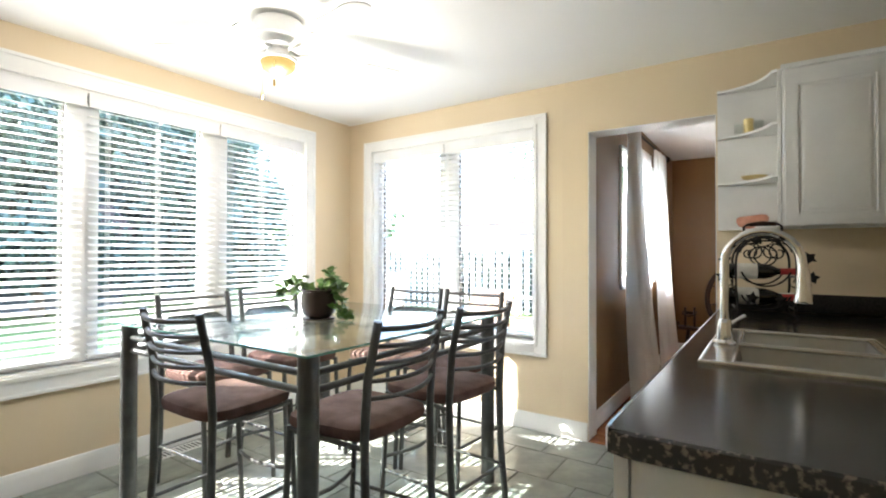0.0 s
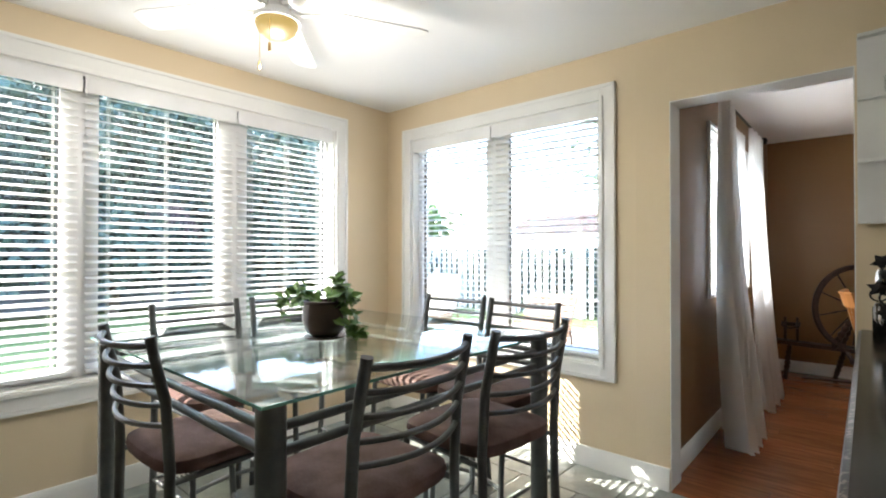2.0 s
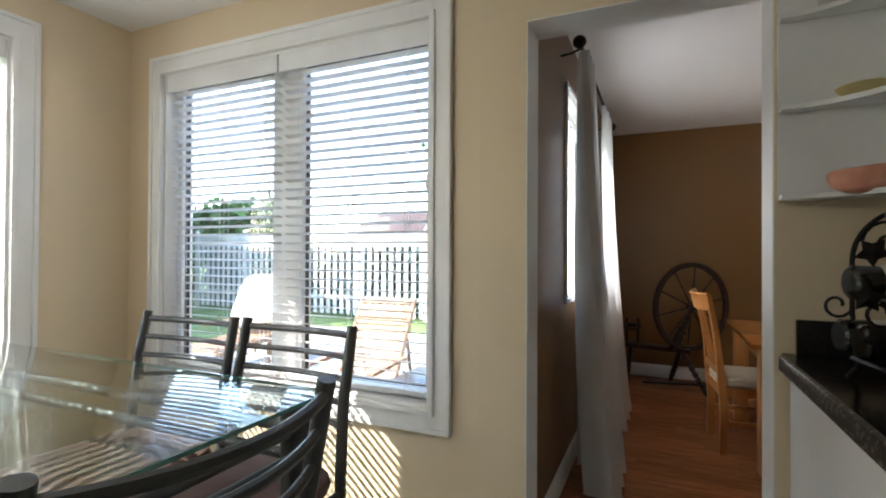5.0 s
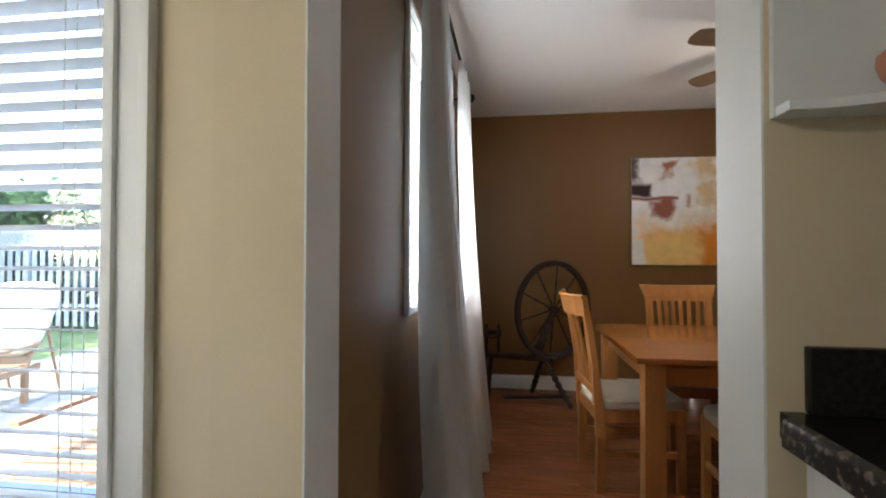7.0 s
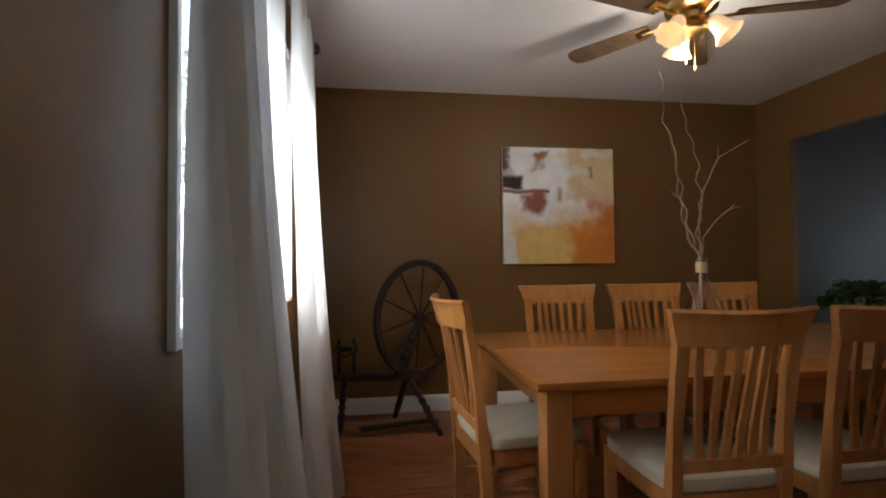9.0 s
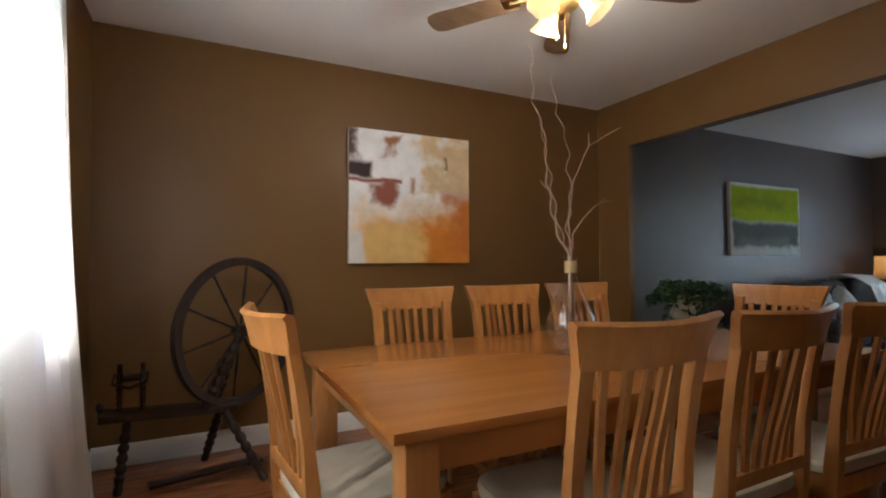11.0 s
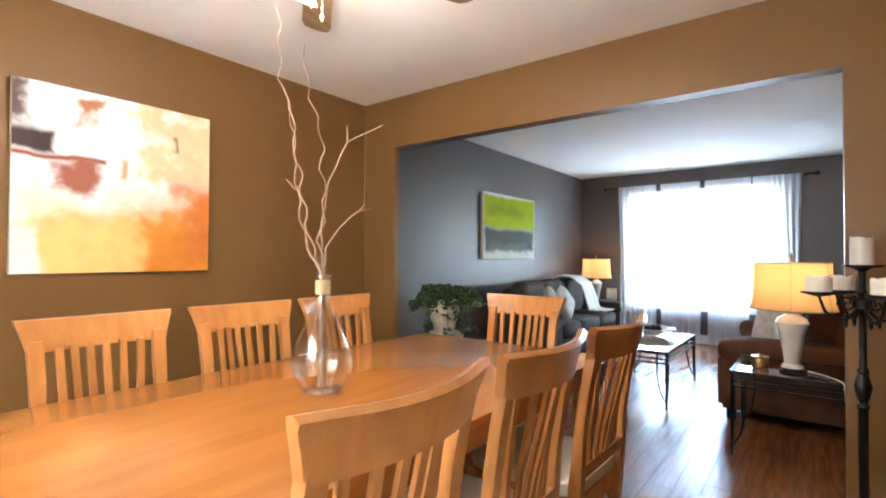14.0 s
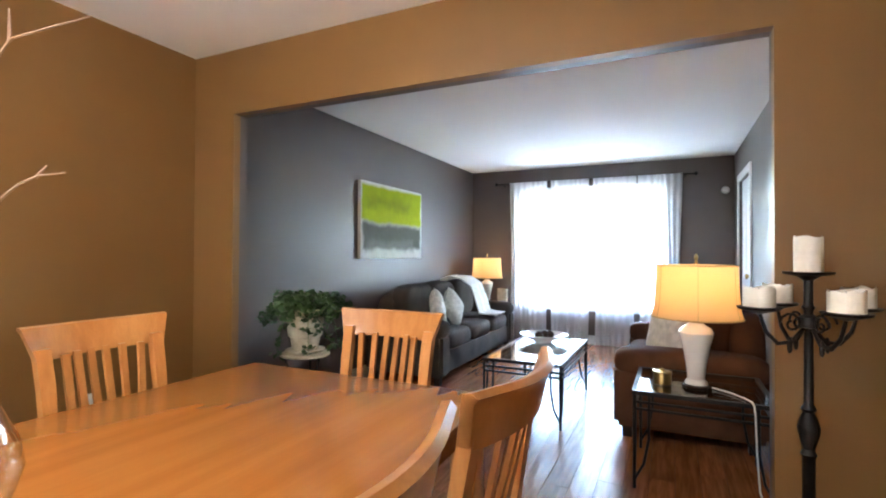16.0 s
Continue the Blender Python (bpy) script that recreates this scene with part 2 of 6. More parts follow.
M["sheer"] = cloth_mat("white sheer curtain", (0.90, 0.90, 0.92), 0.70, 0.06)
M["voile"] = cloth_mat("white voile", (0.90, 0.90, 0.90), 0.55, 0.02)
M["sofa"] = mat("grey-brown velour", (0.085, 0.066, 0.052), 0.85, color2=(0.055, 0.043, 0.035), scale=5, bump=0.35, bump_scale=160, spec=0.25)
M["leather"] = mat("dark brown velour", (0.105, 0.043, 0.020), 0.85, color2=(0.068, 0.028, 0.014), scale=5, bump=0.3, bump_scale=120, spec=0.3)
M["throw"] = mat("white knitted throw", (0.76, 0.74, 0.69), 0.95, scale=15, bump=0.8, bump_scale=90, spec=0.1)
M["pillow"] = mat("pale cushion fabric", (0.70, 0.67, 0.62), 0.9, color2=(0.52, 0.50, 0.46), scale=22, bump=0.3, bump_scale=200, spec=0.1)
M["porcelain"] = mat("white glazed ceramic", (0.80, 0.78, 0.74), 0.16, scale=5, coat=0.4, fine=0.02)
M["shade"] = cloth_mat("gold linen lampshade", (0.84, 0.58, 0.30), 0.5, 0.0, 400)
M["brass"] = mat("brass", (0.55, 0.37, 0.14), 0.28, 1.0, scale=20)
M["bulb"] = glow_mat("warm bulb", (1.0, 0.72, 0.38), 0.22)
M["fan_glass"] = glow_mat("lit frosted bell glass", (1.0, 0.70, 0.40), 0.036)
M["kfan_glass"] = glow_mat("lit amber bowl glass", (1.0, 0.70, 0.22), 0.030, 0.02)
M["terracotta"] = mat("dark brown glazed pot", (0.045, 0.026, 0.020), 0.3, scale=8, coat=0.3)
M["pot_cream"] = mat("weathered cream pot", (0.62, 0.58, 0.47), 0.6, color2=(0.40, 0.35, 0.25), scale=9, bump=0.4, bump_scale=40)
M["soil"] = mat("potting soil", (0.03, 0.02, 0.014), 0.95, scale=40, bump=0.8, bump_scale=80)
M["leaf"] = mat("ivy leaf", (0.085, 0.19, 0.035), 0.45, color2=(0.14, 0.26, 0.06), scale=25, vary=0.2)
M["leaf_dark"] = mat("dark ivy leaf", (0.025, 0.06, 0.018), 0.45, color2=(0.055, 0.11, 0.03), scale=22)
M["salt"] = mat("pink salt rock", (0.72, 0.36, 0.25), 0.55, color2=(0.60, 0.26, 0.17), scale=18, bump=0.6, bump_scale=45)
M["black_plastic"] = mat("black plastic", (0.015, 0.015, 0.016), 0.3)
M["bottle_dark"] = mat("dark wine bottle", (0.010, 0.013, 0.010), 0.08, coat=0.5)
M["label_white"] = mat("bottle label", (0.70, 0.68, 0.62), 0.7)
M["label_red"] = mat("red bottle foil", (0.45, 0.03, 0.025), 0.4)
M["candle_yellow"] = mat("yellow votive wax", (0.72, 0.58, 0.26), 0.5)
M["grass"] = mat("lawn", (0.085, 0.125, 0.042), 0.9, color2=(0.14, 0.175, 0.07), scale=1.2, bump=0.9, bump_scale=30, spec=0.1)
M["patio"] = mat("concrete patio slab", (0.25, 0.235, 0.21), 0.85, color2=(0.20, 0.19, 0.17), scale=3, bump=0.4, bump_scale=60, vary=0.1)
M["fence"] = mat("white painted fence wood", (0.50, 0.485, 0.46), 0.7, color2=(0.42, 0.41, 0.38), scale=5, stretch=(5, 5, 0.7), vary=0.1)
M["teak"] = mat("weathered teak", (0.24, 0.14, 0.075), 0.65, color2=(0.18, 0.10, 0.055), scale=5, stretch=(6, 1, 6), vary=0.2)
M["bark"] = mat("tree bark", (0.09, 0.065, 0.045), 0.9, scale=8, stretch=(3, 3, 1), bump=0.9, bump_scale=25)
M["foliage"] = mat("tree foliage", (0.055, 0.11, 0.028), 0.6, color2=(0.10, 0.17, 0.045), scale=1.6, vary=0.2)
# colour lifted and blued to include the haze of reflections in the window glass
M["foliage_dark"] = mat("dark conifer foliage", (0.045, 0.075, 0.066), 0.65, color2=(0.060, 0.095, 0.080), scale=1.6, vary=0.2)
M["roof"] = mat("brown shingle roof", (0.060, 0.034, 0.029), 0.9, color2=(0.042, 0.024, 0.021), scale=6, bump=0.6, bump_scale=30)
M["siding"] = mat("pale brick siding", (0.42, 0.30, 0.24), 0.8, color2=(0.34, 0.23, 0.18), scale=5, bump=0.4, bump_scale=30)
M["shed"] = mat("blue-grey shed boards", (0.10, 0.12, 0.15), 0.75, color2=(0.075, 0.09, 0.115), scale=5, stretch=(1, 1, 6))
M["cushion_out"] = mat("pale outdoor cushion", (0.42, 0.38, 0.31), 0.9, scale=6)
M["art_orange"] = canvas_mat("abstract orange canvas", (0.93, 0.93, 0.93), [
    ((0.80, 0.60, 0.36), 0.10, 0.60, 0.0, 0.50, 0.9, 0.10),
    ((0.84, 0.52, 0.20), -0.40, 0.60, -0.60, -0.10, 0.34, 0.12),
    ((0.72, 0.25, 0.035), 0.05, 0.60, -0.60, -0.12, 0.40, 0.12),
    ((0.84, 0.56, 0.20), -0.45, 0.05, -0.44, -0.26, 0.25, 0.06),
    ((0.65, 0.20, 0.04), 0.30, 0.60, -0.40, 0.02, 0.35, 0.08),
    ((0.82, 0.78, 0.72), -0.60, -0.36, -0.60, -0.24, 0.12, 0.02),
    ((0.14, 0.09, 0.09), -0.60, -0.40, 0.26, 0.50, 0.34, 0.04),
    ((0.07, 0.045, 0.045), -0.60, -0.29, 0.13, 0.235, 0.10, 0.02),
    ((0.30, 0.08, 0.05), -0.60, -0.08, 0.095, 0.120, 0.06, 0.012),
    ((0.36, 0.13, 0.09), -0.31, -0.13, -0.04, 0.09, 0.24, 0.03),
    ((0.45, 0.20, 0.10), -0.22, -0.10, 0.30, 0.40, 0.28, 0.03),
    ((0.22, 0.13, 0.08), 0.240, 0.257, 0.20, 0.30, 0.16, 0.016),
    ((0.55, 0.35, 0.18), -0.015, 0.015, 0.03, 0.13, 0.08, 0.02)])
M["art_green"] = canvas_mat("abstract green canvas", (0.62, 0.63, 0.58), [
    ((0.34, 0.42, 0.004), -0.60, 0.60, 0.0, 0.35, 0.06, 0.02),
    ((0.24, 0.30, 0.008), -0.50, 0.30, 0.13, 0.24, 0.22, 0.08),
    ((0.38, 0.46, 0.005), -0.56, 0.58, -0.02, 0.10, 0.10, 0.03),
    ((0.13, 0.14, 0.12), -0.58, 0.58, -0.27, -0.03, 0.12, 0.03),
    ((0.20, 0.21, 0.19), -0.50, 0.40, -0.28, -0.18, 0.25, 0.06)], 4.0)
M["canvas_side"] = mat("canvas edge", (0.62, 0.55, 0.45), 0.8)


# ---- mesh tools ----
def link(name, bm, material, parent=None, label="", smooth=True, bevel=0.0):
    me = bpy.data.meshes.new(name)
    if bevel:
        bmesh.ops.bevel(bm, geom=[e for e in bm.edges if len(e.link_faces) == 2 and e.calc_face_angle(0) > 0.6], offset=bevel, segments=2, affect="EDGES", profile=0.6)
    bmesh.ops.recalc_face_normals(bm, faces=bm.faces)
    bm.to_mesh(me)
    bm.free()
    if smooth:
        for p in me.polygons:
            p.use_smooth = True
        me.set_sharp_from_angle(angle=radians(38))
    me.materials.append(material)
    ob = new(name, me)
    if parent:
        ob.parent = parent
    if label:
        ob["label"] = label
    return ob


def part(name, bm, material, parent, label="", bevel=0.0):
    return link(name, bm, material, parent, label, True, bevel)


def thing(name, label, category, group="", x=0, y=0, z=0, rz=0):
    ob = new(name)
    ob.empty_display_size = 0.1
    ob.matrix_basis = pose(x, y, z, 0, 0, rz)
    return tagged(ob, label, category, group)


def solid(name, bm, material, label, category, group="", kind="", bevel=0.0):
    return tagged(link(name, bm, material, None, "", True, bevel), label, category, group, kind)


def box(x0, x1, y0, y1, z0, z1, bm=None, m=None):
    bm = bm or bmesh.new()
    mm = Matrix.Translation(((x0 + x1) / 2, (y0 + y1) / 2, (z0 + z1) / 2)) @ Matrix.Diagonal((x1 - x0, y1 - y0, z1 - z0, 1))
    bmesh.ops.create_cube(bm, size=1, matrix=(m @ mm) if m else mm)
    return bm


def lathe(profile, bm=None, seg=24, m=None, cap=True):
    """Turns (radius, height) pairs about the z axis."""
    bm = bm or bmesh.new()
    rings = []
    for r, z in profile:
        ring = [bm.verts.new((r * math.cos(2 * math.pi * k / seg), r * math.sin(2 * math.pi * k / seg), z)) for k in range(seg)]
        rings.append(ring)
    for a, b in zip(rings, rings[1:]):
        for k in range(seg):
            bm.faces.new((a[k], a[(k + 1) % seg], b[(k + 1) % seg], b[k]))
    if cap:
        bm.faces.new(list(reversed(rings[0])))
        bm.faces.new(rings[-1])
    if m:
        bmesh.ops.transform(bm, matrix=m, verts=[v for ring in rings for v in ring])
    return bm


def tube(points, r, bm=None, seg=8, closed=False, flat=1.0):
    """A round bar along points; r is one radius or one for each point."""
    bm = bm or bmesh.new()
    pts = [Vector(p) for p in points]
    n = len(pts)
    rs = r if isinstance(r, (list, tuple)) else [r] * n
    rings = []
    up = None
    for i, p in enumerate(pts):
        if closed:
            d = pts[(i + 1) % n] - pts[i - 1]
        else:
            d = pts[min(i + 1, n - 1)] - pts[max(i - 1, 0)]
        d.normalize()
        if up is None:
            up = Vector((0, 0, 1)) if abs(d.z) < 0.9 else Vector((1, 0, 0))
        a = d.cross(up)
        if a.length < 1e-4:
            a = d.orthogonal()
        a.normalize()
        b = a.cross(d).normalized()
        up = b
        rings.append([bm.verts.new(p + rs[i] * (a * math.cos(2 * math.pi * k / seg) + flat * b * math.sin(2 * math.pi * k / seg))) for k in range(seg)])
    pairs = list(zip(rings, rings[1:] + rings[:1])) if closed else list(zip(rings, rings[1:]))
    for a, b in pairs:
        for k in range(seg):
            bm.faces.new((a[k], a[(k + 1) % seg], b[(k + 1) % seg], b[k]))
    if not closed:
        bm.faces.new(list(reversed(rings[0])))
        bm.faces.new(rings[-1])
    return bm


def puff(cx, cy, cz, sx, sy, sz, bm=None, e=0.45, seg=20, rings=12, m=None, wob=0.0):
    """A stuffed, rounded block."""
    bm = bm or bmesh.new()

    def sp(v, k):
        return math.copysign(abs(v) ** k, v)
    grid = []
    for i in range(rings + 1):
        ph = -math.pi / 2 + math.pi * i / rings
        row = []
        for k in range(seg):
            th = 2 * math.pi * k / seg
            v = Vector((cx + sx / 2 * sp(math.cos(ph), e) * sp(math.cos(th), e), cy + sy / 2 * sp(math.cos(ph), e) * sp(math.sin(th), e), cz + sz / 2 * sp(math.sin(ph), max(e, 0.6))))
            if wob:
                v += wob * noise.noise_vector(v * 6)
            row.append(bm.verts.new(m @ v if m else v))
        grid.append(row)
    for a, b in zip(grid, grid[1:]):
        for k in range(seg):
            bm.faces.new((a[k], a[(k + 1) % seg], b[(k + 1) % seg], b[k]))
    bmesh.ops.remove_doubles(bm, verts=grid[0] + grid[-1], dist=1e-5)
    return bm


def sweep(path, section, bm=None):
    """A section of (offset across, height) pairs swept along plan points (x, y)."""
    bm = bm or bmesh.new()
    rows = []
    n = len(path)
    for i, (x, y) in enumerate(path):
        a, b = path[max(i - 1, 0)], path[min(i + 1, n - 1)]
        d = Vector((b[0] - a[0], b[1] - a[1])).normalized()
        rows.append([bm.verts.new((x - d.y * o, y + d.x * o, z)) for o, z in section])
    k = len(section)
    for a, b in zip(rows, rows[1:]):
        for j in range(k):
            bm.faces.new((a[j], a[(j + 1) % k], b[(j + 1) % k], b[j]))
    bm.faces.new(rows[0])
    bm.faces.new(list(reversed(rows[-1])))
    return bm


def leaf_cloud(bm, where, size, rnd, tilt=0.9):
    """One folded leaf at each place."""
    for p in where:
        s = size * rnd.uniform(0.6, 1.25)
        m = Matrix.Translation(p) @ Euler((rnd.uniform(-tilt, tilt), rnd.uniform(-tilt, tilt), rnd.uniform(0, 6.3))).to_matrix().to_4x4()
        v = [bm.verts.new(m @ Vector(c)) for c in ((0, -0.5 * s, 0), (0.42 * s, -0.15 * s, 0.12 * s), (0.25 * s, 0.25 * s, 0.08 * s), (0, 0.55 * s, -0.06 * s), (-0.25 * s, 0.25 * s, 0.08 * s), (-0.42 * s, -0.15 * s, 0.12 * s))]
        bm.faces.new((v[0], v[1], v[2], v[3]))
        bm.faces.new((v[0], v[3], v[4], v[5]))


# ---- structure ----
H = 2.42
HK = 2.39                  # kitchen ceiling
WX, NY = 2.14, 3.56        # dining room: window wall, far wall
SY0, SY1 = 0.0, 0.165      # wall between kitchen and dining room
EX0, EX1 = 5.765, 5.865    # wall with the wide opening
LX = 10.47                 # living room's window wall


def wall(name, label, material, axis, at0, at1, u0, u1, holes, z0=0.0, z1=H):
    """A wall with thickness; axis is the one it faces; holes are (u0, u1, z0, z1)."""
    bm = bmesh.new()

    def put(a, b, c, d):
        if b - a > 1e-4 and d - c > 1e-4:
            if axis == "x":
                box(at0, at1, a, b, c, d, bm)
            else:
                box(a, b, at0, at1, c, d, bm)
    u = u0
    for a, b, c, d in sorted(holes):
        put(u, a, z0, z1)
        put(a, b, z0, c)
        put(a, b, d, z1)
        u = b
    put(u, u1, z0, z1)
    ob = link(name, bm, material, None, "", False)
    return tagged(ob, label, "wall", "", "structure")


WW = (-2.86, -0.53, 0.60, 2.14)    # kitchen west window: y0, y1, z0, z1
NW = (0.275, 1.80, 0.605, 2.115)   # kitchen north window: x0, x1, z0, z1
DOOR = (2.175, 2.915, 0.0, 2.035)
DW = (0.97, 2.34, 0.96, 2.11)      # dining window
OP = (0.52, 3.226, 0.0, 2.036)     # wide opening
LW = (0.95, 2.80, 0.50, 2.08)      # living window
wall("wall_west", "beige painted kitchen wall with a wide window", M["beige"], "x", -0.16, 0.0, -4.9, 0.16, [WW])
wall("wall_north", "beige painted kitchen wall with window and doorway", M["beige"], "y", 0.0, 0.16, 0.0, WX - 0.14, [NW])
wall("wall_north_inner", "beige painted kitchen side of the doorway wall", M["beige"], "y", SY0, 0.08, WX - 0.14, 5.3, [DOOR])
wall("wall_dining_south", "brown painted dining side of the doorway wall", M["brown"], "y", 0.08, SY1, WX - 0.14, EX0, [DOOR])
wall("wall_kitchen_south", "beige painted kitchen wall", M["beige"], "y", -5.0, -4.9, -0.16, 5.4, [])
wall("wall_kitchen_east", "beige painted kitchen wall", M["beige"], "x", 5.3, 5.4, -4.9, 0.08, [])
wall("wall_dining_west", "brown painted dining wall with a curtained window", M["brown"], "x", WX - 0.14, WX, SY1, NY + 0.12, [DW])
wall("wall_dining_north", "brown painted dining wall with a large canvas", M["brown"], "y", NY, NY + 0.12, WX, EX0 + 0.05, [])
wall("wall_living_north", "taupe painted living room wall behind the sofa", M["taupe"], "y", NY, NY + 0.12, EX0 + 0.05, LX + 0.14, [])
wall("wall_opening_dining", "brown painted wall with a wide opening", M["brown"], "x", EX0, EX0 + 0.05, SY1, NY, [OP])
wall("wall_opening_living", "taupe painted living side of the wide opening", M["taupe"], "x", EX0 + 0.05, EX1, SY1, NY, [OP])
wall("wall_living_south", "taupe painted living room wall", M["taupe"], "y", 0.08, SY1, EX0, LX + 0.14, [(9.15, 10.0, 0.0, 2.03)])
wall("wall_hall", "taupe painted wall closing the passage", M["taupe"], "y", -0.9, -0.8, 8.8, 10.6, [])
wall("wall_living_east", "taupe painted living room wall with a curtained window", M["taupe"], "x", LX, LX + 0.14, SY1, NY, [LW])
for nm, lab, x0, x1, y0, y1 in (("ceiling_kitchen", "white kitchen ceiling", -0.16, 5.4, -5.0, 0.04), ("ceiling_dining", "white dining room ceiling", WX - 0.14, EX0 + 0.04, 0.04, NY + 0.12), ("ceiling_living", "white living room ceiling", EX0 + 0.04, LX + 0.14, -1.0, NY + 0.12)):
    ob = link(nm, box(x0, x1, y0, y1, HK if nm == "ceiling_kitchen" else H, H + 0.14), M["ceiling"], None, "", False)
    tagged(ob, lab, "ceiling", "", "structure")
floor_k = tagged(link("floor_kitchen", box(-0.16, 5.4, -5.0, 0.08, -0.12, -0.004), M["grout"], None, "", False), "kitchen floor of grey-green square tiles", "floor", "", "structure")
floor_d = tagged(link("floor_dining", box(WX - 0.14, LX + 0.14, 0.08, NY + 0.12, -0.12, -0.004), M["subfloor"], None, "", False), "glossy red-brown laminate plank floor", "floor", "", "structure")
tagged(link("floor_hall", box(8.8, 10.6, -0.9, 0.08, -0.12, -0.002), M["plank"], None, "", False), "red-brown floor of the passage", "floor", "", "structure")


def trim(name, bm, label, category="trim", material=None, bevel=0.003):
    return tagged(link(name, bm, material or M["white"], None, "", True, bevel), label, category, "", "structure")


BASE = [(0, 0.0), (0.016, 0.0), (0.016, 0.085), (0.010, 0.105), (0.006, 0.115), (0, 0.118)]
trim("baseboard", sweep([(0.001, 0), (0.001, -4.9)], BASE), "white moulded baseboard", "baseboard", bevel=0)
trim("baseboard", sweep([(2.172, -0.001), (0.017, -0.001)], BASE), "white moulded baseboard", "baseboard", bevel=0)
trim("baseboard", sweep([(WX + 0.001, NY), (WX + 0.001, SY1)], [(o, z) for o, z in BASE]), "white moulded baseboard", "baseboard", bevel=0)
trim("baseboard", sweep([(EX0, NY - 0.001), (WX + 0.017, NY - 0.001)], BASE), "white moulded baseboard", "baseboard", bevel=0)
trim("baseboard", sweep([(LX, NY - 0.001), (EX1, NY - 0.001)], BASE), "white moulded baseboard", "baseboard", bevel=0)
trim("baseboard", sweep([(LX - 0.001, SY1), (LX - 0.001, NY)], BASE), "white moulded baseboard", "baseboard", bevel=0)
trim("baseboard", sweep([(2.92, SY1 + 0.001), (EX0, SY1 + 0.001)], BASE), "white moulded baseboard", "baseboard", bevel=0)
bm = box(DOOR[0], DOOR[0] + 0.004, 0, SY1, 0, DOOR[3])
box(DOOR[1] - 0.004, DOOR[1], 0, SY1, 0, DOOR[3], bm)
box(DOOR[0] + 0.004, DOOR[1] - 0.004, 0, SY1, DOOR[3] - 0.004, DOOR[3], bm)
trim("door_jamb", bm, "pale grey painted lining of the doorway", "doorway", bevel=0)


def casing(name, axis, face, sign, hole, w, label):
    """Moulded casing round an opening, on the wall's face."""
    a, b, c, d = hole
    bm = bmesh.new()
    for inset, depth, ww in ((0.001, 0.016, w - 0.002), (0.0, 0.026, 0.022), (w - 0.02, 0.024, 0.02)) if w > 0.05 else ((0.0, 0.018, w),):
        o0, o1 = inset, inset + ww
        for (u0, u1, z0, z1) in ((a - o1, a - o0, c - o1, d + o1), (b + o0, b + o1, c - o1, d + o1), (a - o0, b + o0, d + o0, d + o1), (a - o0, b + o0, c - o1, c - o0)):
            f0, f1 = sorted((face, face + sign * depth))
            if axis == "x":
                box(f0, f1, u0, u1, z0, z1, bm)
            else:
                box(u0, u1, f0, f1, z0, z1, bm)
    return trim(name, bm, label, "window trim", bevel=0.0015)


casing("window_trim", "x", 0.0, 1, WW, 0.105, "white moulded casing round the kitchen window")
casing("window_trim", "y", 0.0, -1, NW, 0.09, "white moulded casing round the patio-side window")
casing("window_trim", "x", WX, 1, DW, 0.024, "white casing round the dining window")
casing("window_trim", "x", LX, -1, LW, 0.06, "white casing round the living room window")


def window(name, axis, hole, out, panes, label, liner=(0.0, 0.0), bead="vinyl"):
    """A vinyl window unit in its opening: lining, frame, panes between uprights; out is the plane of the glass."""
    a, b, c, d = hole
    w = tagged(new(name), label, "window", "", "structure")

    def bx(u0, u1, p0, p1, z0, z1, bm=None):
        p0, p1 = sorted((p0, p1))
        return box(p0, p1, u0, u1, z0, z1, bm) if axis == "x" else box(u0, u1, p0, p1, z0, z1, bm)
    l0, l1 = liner
    t = 0.012
    bm = bx(a - 0.001, a + t, l0, l1, c, d)
    bx(b - t, b + 0.001, l0, l1, c, d, bm)
    bx(a + t, b - t, l0, l1, d - t, d + 0.001, bm)
    part("jamb_lining", bm, M["white"], w)
    part("window_sill", bx(a + t, b - t, l0, l1, c - 0.001, c + t), M["white"], w, bevel=0.002)
    bm = bmesh.new()
    cuts = [a + t] + [v for p in panes for v in p] + [b - t]
    p0, p1 = out - 0.03, out + 0.03
    for i in range(0, len(cuts), 2):
        bx(cuts[i], cuts[i + 1], p0, p1, c + t, d - t, bm)
    for u0, u1 in panes:
        bx(u0, u1, p0, p1, c + t, c + 0.055, bm)
        bx(u0, u1, p0, p1, d - 0.055, d - t, bm)
    part("window_frame", bm, M["vinyl"], w, bevel=0.002)
    for u0, u1 in panes:
        bm = bmesh.new()
        for (v0, v1, z0, z1) in ((u0, u0 + 0.006, c + 0.055, d - 0.055), (u1 - 0.006, u1, c + 0.055, d - 0.055), (u0 + 0.006, u1 - 0.006, c + 0.055, c + 0.061), (u0 + 0.006, u1 - 0.006, d - 0.061, d - 0.055)):
            bx(v0, v1, out - 0.012, out + 0.012, z0, z1, bm)
        part("glazing_bead", bm, M[bead], w)
        g = part("pane", bx(u0 + 0.004, u1 - 0.004, out - 0.002, out + 0.002, c + 0.058, d - 0.058), M["glass"], w)
        g.visible_shadow = False
    return w


win_w = window("window_1", "x", WW, -0.10, [(-2.76, -2.135), (-1.97, -1.355), (-1.165, -0.565)], "three-light white vinyl window", (-0.16, 0.0), "black_plastic")
win_n = window("window_2", "y", NW, 0.10, [(0.325, 0.94), (1.117, 1.748)], "two-light white vinyl window", (0.16, 0.0), "black_plastic")
win_d = window("window_3", "x", DW, WX - 0.09, [(1.03, 1.62), (1.68, 2.28)], "white vinyl dining window behind curtains", (WX - 0.14, WX))
